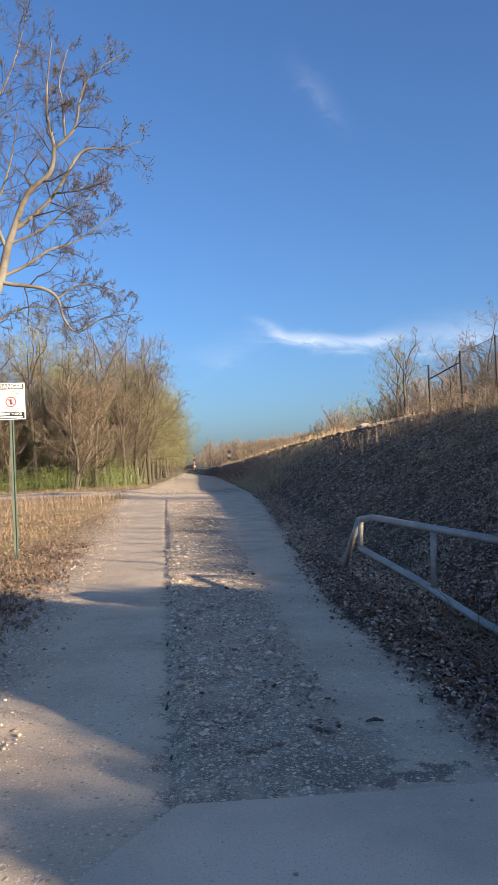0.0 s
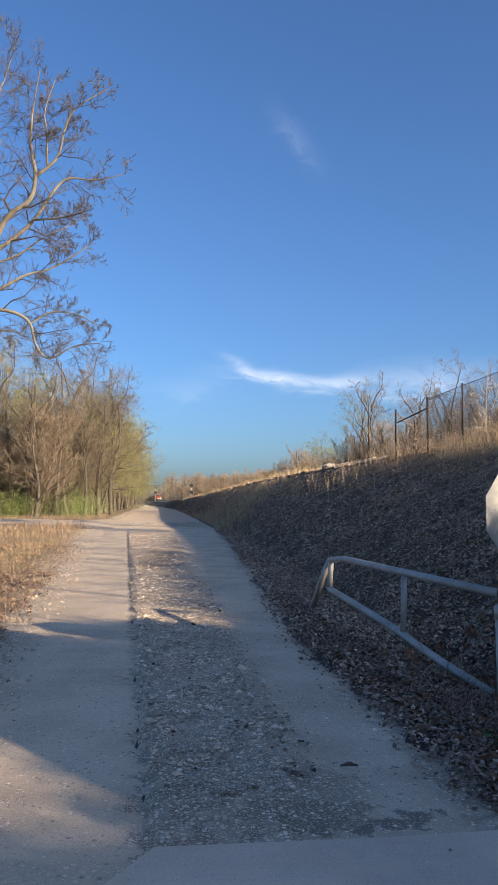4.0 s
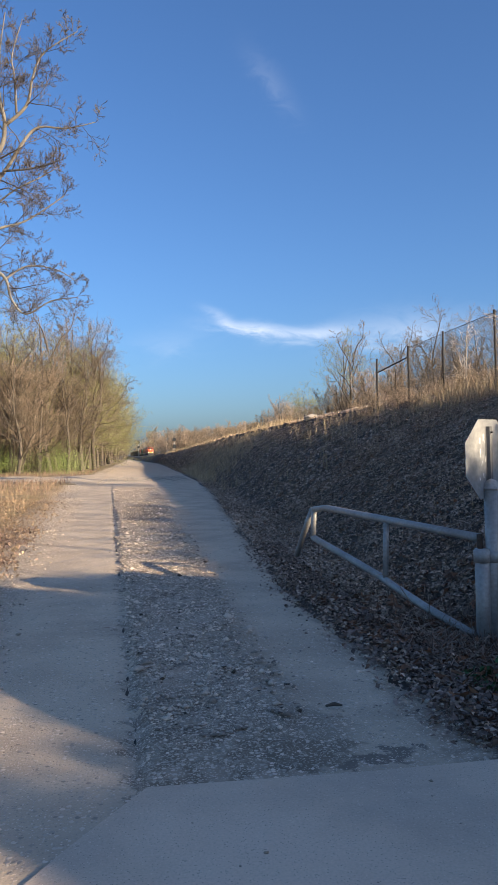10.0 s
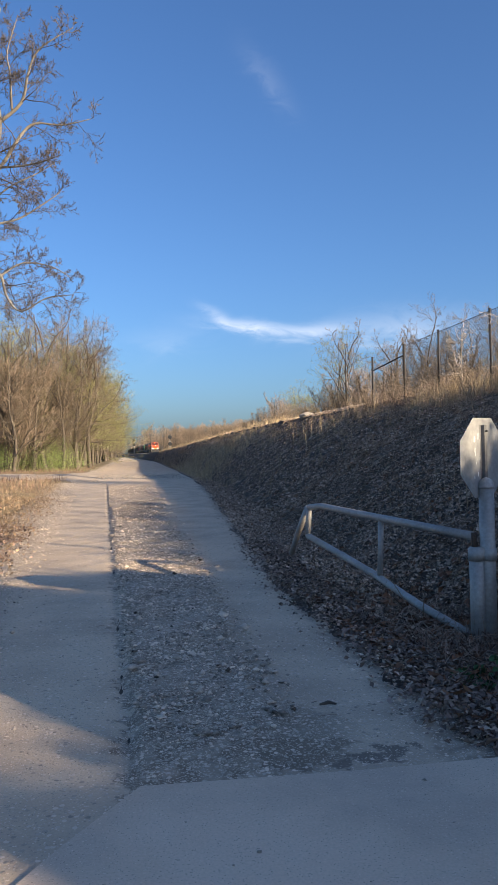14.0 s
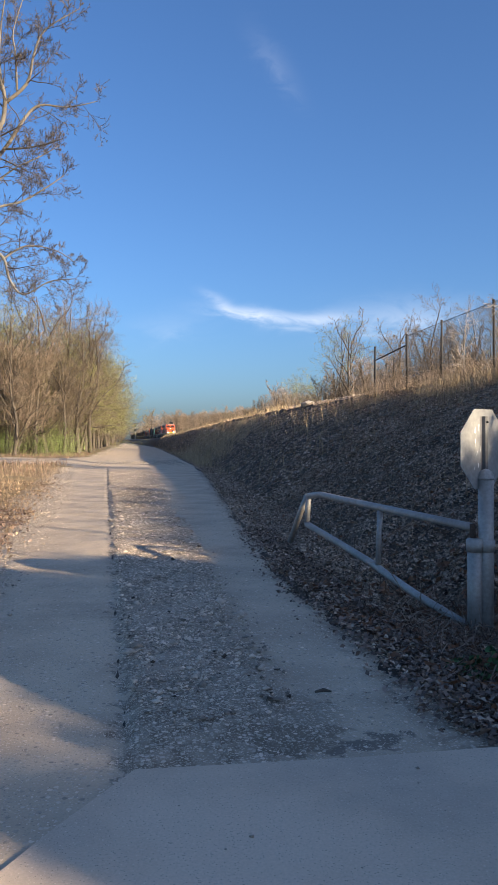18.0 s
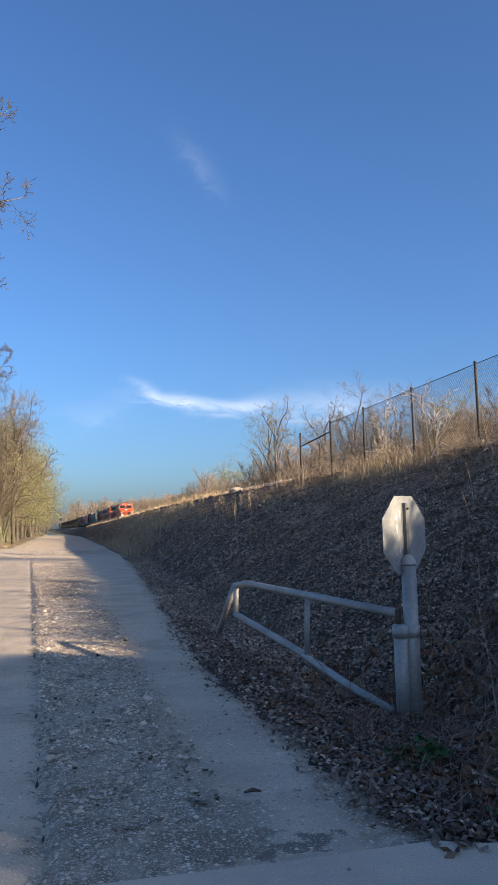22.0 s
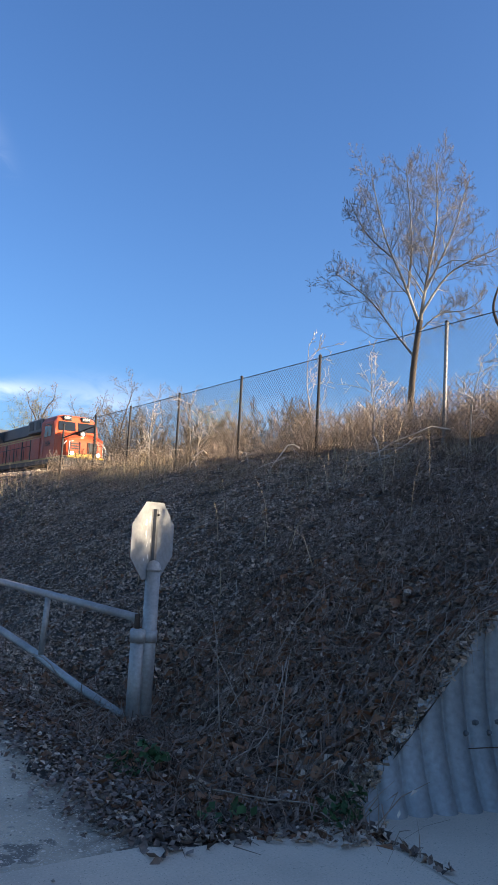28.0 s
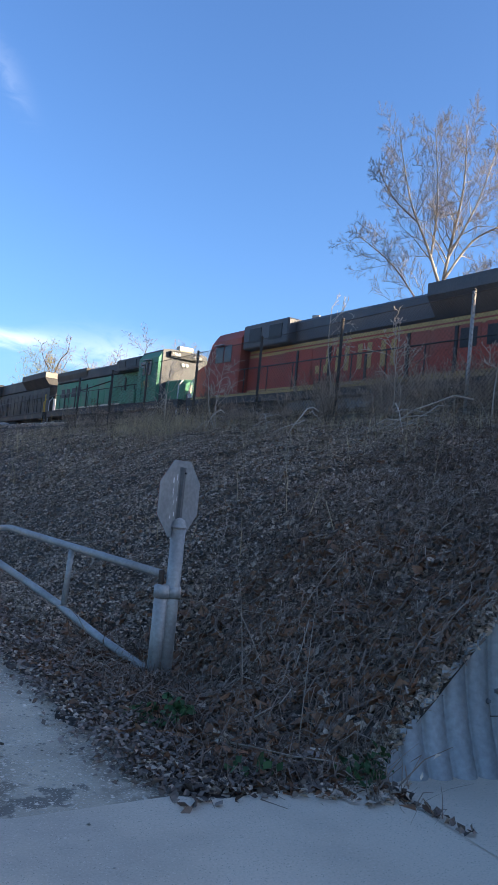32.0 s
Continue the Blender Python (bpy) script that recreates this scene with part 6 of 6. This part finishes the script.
def loco(label, L, low, high, nose_mat, stripe, number, style, turned=False, tank="truck", hoodname=""):
    """A diesel locomotive along y, its front at y = 0, on rails at z = 0. style: wide or short nose."""
    top = thing("locomotive", label, "locomotive", "locomotives of the train")
    lo_m, hi_m, no_m, st_m = M[low], M[high], M[nose_mat], M["white" if stripe == "none" else ("dull_gold" if stripe == "yellow" else stripe)]
    wide = style == "wide"
    box("underframe", (-1.52, 0.45, 1.18), (1.52, L - 0.45, 1.62), M["loco_black"], top, 0.03)
    box("sill_band", (-1.53, 0.9, 1.5), (1.53, L - 0.9, 1.6), M["dull_gold"] if stripe == "yellow" else M["truck"], top)
    box("fuel_tank", (-1.4, L * 0.38, 0.36), (1.4, L * 0.66, 1.2), M[tank], top, 0.16, "dusty fuel tank under the frame")
    bogie(top, 4.2)
    bogie(top, L - 4.2)
    for y0, y1 in ((0.3, 0.5), (L - 0.5, L - 0.3)):
        box("pilot_plate", (-1.45, y0, 0.25), (1.45, y1, 1.5), M["loco_black"], top, 0.04)
        box("coupler", (-0.16, y0 - 0.5 if y0 < 1 else y1, 0.75), (0.16, y0 if y0 < 1 else y1 + 0.5, 1.0), M["rust"], top, 0.05)
    c0, c1 = (2.15, 5.0) if wide or style == "silver" else (3.1, 5.5)
    roof = 4.52 if wide else 4.4

    def loft(name, secs, material, smooth=False):
        bm = bmesh.new()
        rows = []
        for y, hw_, zs, zt in secs:
            rows.append([bm.verts.new(p) for p in ((-hw_, y, 1.62), (-hw_, y, zs), (-hw_ * 0.86, y, zs + (zt - zs) * 0.75), (-hw_ * 0.6, y, zt), (hw_ * 0.6, y, zt), (hw_ * 0.86, y, zs + (zt - zs) * 0.75), (hw_, y, zs), (hw_, y, 1.62))])
        for a, b in zip(rows, rows[1:]):
            for k in range(8):
                bm.faces.new((a[k], a[(k + 1) % 8], b[(k + 1) % 8], b[k]))
        bm.faces.new(list(reversed(rows[0])))
        bm.faces.new(rows[-1])
        return part(name, bm, material, top, smooth=smooth)
    cab_m = M["orange"] if style == "silver" else lo_m
    if wide or style == "silver":
        loft("nose", ((0.6, 0.95, 2.45, 2.66), (0.68, 1.2, 2.62, 2.84), (1.0, 1.44, 2.82, 3.02), (c0 + 0.01, 1.51, 3.12, 3.32)), no_m)
        loft("cab", ((c0, 1.52, 3.25, 3.36), (c0 + 0.34, 1.51, 3.95, 4.4), (c0 + 0.6, 1.51, 4.05, roof), (c1, 1.51, 4.05, roof)), cab_m)
        loft("cab_front", ((c0 - 0.012, 1.49, 3.22, 3.34), (c0 + 0.325, 1.48, 3.95, 4.39), (c0 + 0.5, 1.48, 4.0, roof - 0.03)), no_m)
        loft("cab_roof", ((c0 + 0.55, 1.3, 4.3, roof + 0.03), (c1, 1.3, 4.3, roof + 0.03)), cab_m)
        box("nose_band", (-0.95, 0.55, 1.66), (0.95, 0.61, 1.84), M["yellow"], top)
        box("anticlimber", (-1.25, 0.2, 1.5), (1.25, 0.6, 1.64), M["yellow"], top, 0.03)
        box("nose_door", (0.3, 0.57, 1.85), (0.86, 0.62, 2.6), M["loco_black"], top, 0.02)
        for x in (-1.0, -0.34, 0.22):
            box("door_edge", (x, 0.555, 1.85), (x + 0.05, 0.61, 2.6), M["loco_black"], top)
        for x in (-0.9,):
            for z in (2.1, 2.26, 2.42):
                box("logo_bar", (x, 0.57, z), (x + 0.5, 0.595, z + 0.09), M["loco_black"], top, 0.0, "plain dark emblem bar")
        box("lamp_housing", (-0.22, 1.05, 2.7), (0.22, 2.1, 3.4), M["black"], top, 0.04)
        for x in (-1.15, 1.15):
            tube("handrail", [(x, 0.3, 1.6), (x, 0.3, 2.55), (x * 0.75, 0.3, 2.6)], 0.025, M["white"], top, 6)
    else:
        loft("nose", ((0.95, 0.9, 2.45, 2.6), (1.25, 0.98, 2.6, 2.75), (c0 + 0.01, 0.98, 2.65, 2.8)), no_m)
        loft("cab", ((c0, 1.5, 3.9, roof - 0.02), (c0 + 0.25, 1.5, 3.95, roof), (c1, 1.5, 3.95, roof)), cab_m)
        loft("cab_top", ((c0 - 0.05, 1.3, roof - 0.06, roof + 0.04), (c1, 1.3, roof - 0.06, roof + 0.04)), M["roof_grey"])
        box("roof_lamp", (-0.42, c0 - 0.1, roof + 0.02), (0.42, c0 + 0.25, roof + 0.28), M["cream"], top, 0.04)
        box("number_housing", (-0.75, c0 - 0.22, 3.98), (0.75, c0, 4.36), M["black"], top, 0.03)
        for k in range(4):
            x = -0.85 + 0.45 * k
            link("nose_stripe", [(x, 0.942, 1.7), (x + 0.18, 0.942, 1.7), (x + 0.4, 0.942, 2.45), (x + 0.22, 0.942, 2.45)], [(0, 1, 2, 3)], M["cream"], top, "cream diagonal nose stripe")
    # windows
    for x0, x1 in ((-1.3, -0.1), (0.1, 1.3)):
        if wide or style == "silver":
            link("windshield", [(x0, c0 - 0.005, 3.44), (x1, c0 - 0.005, 3.44), (x1 * 0.96, c0 + 0.19, 4.06), (x0 * 0.96, c0 + 0.19, 4.06)], [(0, 1, 2, 3)], M["glass"], top)
        else:
            box("windshield", (x0 * 0.95, c0 - 0.012, 3.25), (x1 * 0.95, c0 + 0.01, 3.88), M["glass"], top)
    for x in (-1.53, 1.51):
        for y0, y1 in ((c0 + 0.75, c0 + 1.4), (c0 + 1.5, c0 + 2.1)):
            box("side_window", (x, y0, 3.05), (x + 0.02, y1, 3.8), M["glass"], top)
        box("awning", (x - 0.16 if x < 0 else x, c0 + 0.75, 3.82), (x + 0.02 if x < 0 else x + 0.18, c0 + 1.5, 3.86), M["loco_silver"], top)
        box("cab_door", (x - 0.005, c1 - 0.62, 1.7), (x + 0.025, c1 - 0.1, 3.5), lo_m, top, 0.01)
    for x in (-0.95, 0.35):
        nb = box("number_board", (x, c0 + 0.17 if wide else c0 - 0.26, 4.15 if wide else 4.04), (x + 0.6, c0 + 0.5 if wide else c0, 4.47 if wide else 4.32), M["black"], top, 0.02)
        text_part("digits", number, 0.25, M["white"], nb, pose(x + 0.3, c0 + 0.162 if wide else c0 - 0.268, 4.33 if wide else 4.18, 90, 0, 0))
    text_part("digits", number, 0.55, M["loco_black"] if wide else M["dull_gold"], top, pose(-1.535, c0 + 1.3, 2.55, 90, 0, -90))
    if hoodname:
        text_part("digits", number, 0.4, M["loco_black"], top, pose(-1.08, L - 2.0, 3.0, 90, 0, -90))
    for k in (0, 1):
        at = (0, 1.04, 2.92 + 0.26 * k) if wide or style == "silver" else (-0.12 + 0.24 * k, c0 - 0.05, 3.7)
        tube("headlight", [at, (at[0], at[1] - 0.06, at[2])], 0.1, M["lamp"] if number == "6884" else M["white"], top, 12)
    for x in (-1.0, 0.8):
        tube("ditch_light", [(x + 0.1, 0.42, 1.82), (x + 0.1, 0.35, 1.82)], 0.12, M["lamp"] if number == "6884" else M["white"], top, 12)
        box("ditch_bracket", (x, 0.4, 1.6), (x + 0.2, 0.62, 1.95), M["loco_black"], top, 0.02)
    # long hood
    h0, h1, hz, hw = c1, L - 0.85, (4.45 if wide else 4.2), 1.05
    box("hood", (-hw, h0, 1.62), (hw, h1, 3.5), lo_m, top, 0.03)
    box("hood_top", (-hw + 0.005, h0, 3.5), (hw - 0.005, h1, hz), hi_m, top, 0.1)
    if stripe != "none":
        for z in ((3.18, 3.3), (3.36, 3.48)) if wide else ():
            box("stripe", (-hw - 0.006, h0 + 0.1, z[0]), (hw + 0.006, h1 - 0.1, z[1]), st_m, top)
        box("stripe", (-hw - 0.006, h0 + 0.1, 1.7), (hw + 0.006, h1 - 0.1, 1.8), st_m, top)
    box("inverter_cabinet", (-1.5, h0 + 0.3, 1.62), (-hw, h0 + 2.2, 3.1 if wide else 2.4), lo_m, top, 0.04)
    box("vent_box", (-1.45, h0, 3.5), (1.45, h0 + 3.3, hz + (0.08 if turned else 0.02)), hi_m, top, 0.06)
    for k in range(2):
        box("grille", (-1.47, h0 + 0.5 + k * 1.5, 3.72), (1.47, h0 + 1.4 + k * 1.5, hz - 0.12), M["black"], top)
    y = h0 + 2.6
    while y < h1 - 0.9:
        box("hood_door", (-hw - 0.02, y + 0.05, 1.9), (hw + 0.02, y + 0.93, 3.22), lo_m, top, 0.015)
        if int(y * 2) % 4 < 2:
            box("door_post", (-hw - 0.06, y - 0.06, 1.75), (hw + 0.06, y + 0.06, 3.2 if int(y) % 3 else 2.7), M["loco_black"], top, 0.01)
        if int(y * 3) % 4 == 0 or y > h1 - 6:
            box("louvre", (-hw - 0.035, y + 0.15, 2.5), (hw + 0.035, y + 0.8, 3.1), M["black"] if y > h1 - 5.5 else lo_m, top, 0.01)
        y += 1.02
    rz0, rz1 = (3.5, 4.56) if wide else (3.7, 4.3)
    rw = 1.52 if wide else 1.12
    bm = bmesh.new()
    prof = [(-hw, rz0), (-rw, rz0 + 0.62 * (rz1 - rz0)), (-rw, rz1), (rw, rz1), (rw, rz0 + 0.62 * (rz1 - rz0)), (hw, rz0)]
    ends = [[bm.verts.new((x, y, z)) for x, z in prof] for y in (h1 - 5.6, h1 + 0.1)]
    for k in range(6):
        bm.faces.new((ends[0][k], ends[0][(k + 1) % 6], ends[1][(k + 1) % 6], ends[1][k]))
    bm.faces.new(list(reversed(ends[0])))
    bm.faces.new(ends[1])
    part("radiator", bm, hi_m, top, "flared radiator section")
    box("radiator_end", (-rw * 0.98, h1 + 0.1, rz0 + 0.62 * (rz1 - rz0)), (rw * 0.98, h1 + 0.13, rz1 - 0.02), M["stone"], top)
    box("radiator_grille", (-rw * 0.9, h1 - 5.4, rz1), (rw * 0.9, h1 - 0.2, rz1 + 0.03), M["black"], top)
    box("exhaust_stack", (-0.35, h0 + 5.2, hz - 0.05), (0.35, h0 + 6.3, hz + 0.22), M["loco_black"], top, 0.04)
    tube("horn", [(0.2, h0 + 3.6, hz), (0.2, h0 + 3.6, hz + 0.3), (0.2, h0 + 3.2, hz + 0.34)], 0.06, M["galv"], top, 8)
    if hoodname:
        ym = (h0 + 3.2 + h1 - 5.4) / 2
        for k in range(4):
            for x in (-hw - 0.028, hw + 0.02):
                a = ym - 2.3 + k * 1.2
                for q in (0.0, 0.5):
                    box("lettering_bar", (x, a + q, 2.2), (x + 0.008, a + q + 0.24, 3.1), M[hoodname], top, 0.0, "plain lettering bar")
    # hood end with its lamp, and end stripes
    box("hood_end", (-hw - 0.01, h1, 1.7), (hw + 0.01, h1 + 0.06, 3.7), lo_m, top, 0.05)
    box("end_light", (-0.18, h1 + 0.06, 3.2), (0.18, h1 + 0.12, 3.4), M["white"], top, 0.02)
    if low == "loco_black":
        text_part("digits", number, 0.34, M["cream"], top, pose(-0.4, h1 + 0.135, 4.28, 90, 0, 180))
        for k in range(4):
            box("end_stripe", (-0.9 + 0.48 * k, h1 + 0.06, 1.75), (-0.7 + 0.48 * k, h1 + 0.075, 2.7), M["white"], top)
        for x in (-1.46, 1.4):
            tube("grab_iron", [(x, L - 0.5, 1.0), (x, L - 0.5, 2.9)], 0.035, M["yellow"], top, 6)
    # handrails
    for x in (-1.46, 1.46):
        tube("handrail", [(x, h0 + 0.1, 2.65), (x, h1 + 0.3, 2.65)], 0.024, M["loco_black"], top, 6)
        k = h0 + 0.4
        while k < h1 + 0.3:
            tube("stanchion", [(x, k, 1.6), (x, k, 2.66)], 0.022, M["loco_black"], top, 5)
            k += 1.75
        for yy in (0.6, L - 0.6):
            tube("grab_iron", [(x, yy, 0.6), (x, yy, 2.3), (x * 0.85, yy, 2.6)], 0.026, M["white"] if low != "loco_black" else M["yellow"], top, 6)
        for yy in (0.55, L - 1.25):
            for k in range(3):
                box("step", (x - 0.14, yy, 0.4 + 0.36 * k), (x + 0.1, yy + 0.7, 0.44 + 0.36 * k), M["loco_black"], top)
    if turned:
        spin = Matrix.Translation((0, L, 0)) @ pose(0, 0, 0, 0, 0, 180)
        for o in top.children:
            o.matrix_basis = spin @ o.matrix_basis
    return top


def hopper():
    top = thing("hopper_car", "dark ribbed steel hopper car loaded to the rim", "freight car", "hopper cars of the train")
    L = 16.0
    box("underframe", (-1.3, 0.5, 0.95), (1.3, L - 0.5, 1.2), M["truck"], top)
    bm = bmesh.new()
    r = bm_box(bm, (-1.55, 0.7, 1.2), (1.55, L - 0.7, 3.9))
    for v in r:
        if v.co.z < 2:
            v.co.y = 2.6 if v.co.y < 8 else L - 2.6
    part("body", bm, M["hopper"], top)
    box("rim", (-1.6, 0.65, 3.85), (1.6, L - 0.65, 4.0), M["hopper"], top)
    for k in range(11):
        for x in (-1.64, 1.55):
            box("rib", (x, 1.4 + k * 1.3, 1.5), (x + 0.09, 1.5 + k * 1.3, 3.9), M["hopper"], top)
    bogie(top, 2.3, 2, 1.75)
    bogie(top, L - 2.3, 2, 1.75)
    return top


TRAIN = []


def train():
    y = 0.0
    for spec in (
        ("bright orange wide-nosed diesel locomotive with lit headlights", 22.3, "side_orange", "roof_grey", "orange", "yellow", "6884", "wide", False),
        ("orange and black wide-nosed diesel locomotive", 22.3, "side_orange", "roof_grey", "orange", "yellow", "8280", "wide", False, "truck", "loco_black"),
        ("faded orange diesel locomotive with dusty fuel tank, running hood first", 22.3, "faded_orange", "roof_grey", "orange", "yellow", "5160", "wide", True, "dust", "dull_gold"),
        ("faded green short-nosed diesel locomotive", 21.0, "loco_green", "loco_black", "loco_green", "cream", "1968", "short", False),
        ("black diesel locomotive with white end stripes, running hood first", 22.3, "loco_black", "loco_black", "loco_black", "none", "3668", "wide", True),
        ("grey diesel locomotive with an orange cab", 22.3, "loco_silver", "loco_black", "orange", "none", "4021", "silver", False),
        ("faded orange diesel locomotive, running hood first", 22.3, "faded_orange", "roof_grey", "orange", "yellow", "4776", "wide", True),
        ("black diesel locomotive in the middle of the train", 22.3, "loco_black", "loco_black", "loco_black", "none", "9120", "wide", False),
    ):
        TRAIN.append((loco(*spec), y))
        y += spec[1]
    first = hopper()
    for k in range(16):
        TRAIN.append((first if k == 0 else copy_thing(first, Matrix()), y))
        y += 16.2


train()


# ---- what moves ----
def motions():
    for ob, back in TRAIN:
        rows = []
        for t in range(33):
            y = 28.05 - 20.3 * (t - 29.0) + back
            fall = math.degrees(math.atan2(float(grade(y + 16) - grade(y)), 16))
            rows.append((float(t), pose(float(track_x(y)), y, RAIL + float(grade(y)), fall, 0, 1.661)))
        walk(ob, rows)


motions()
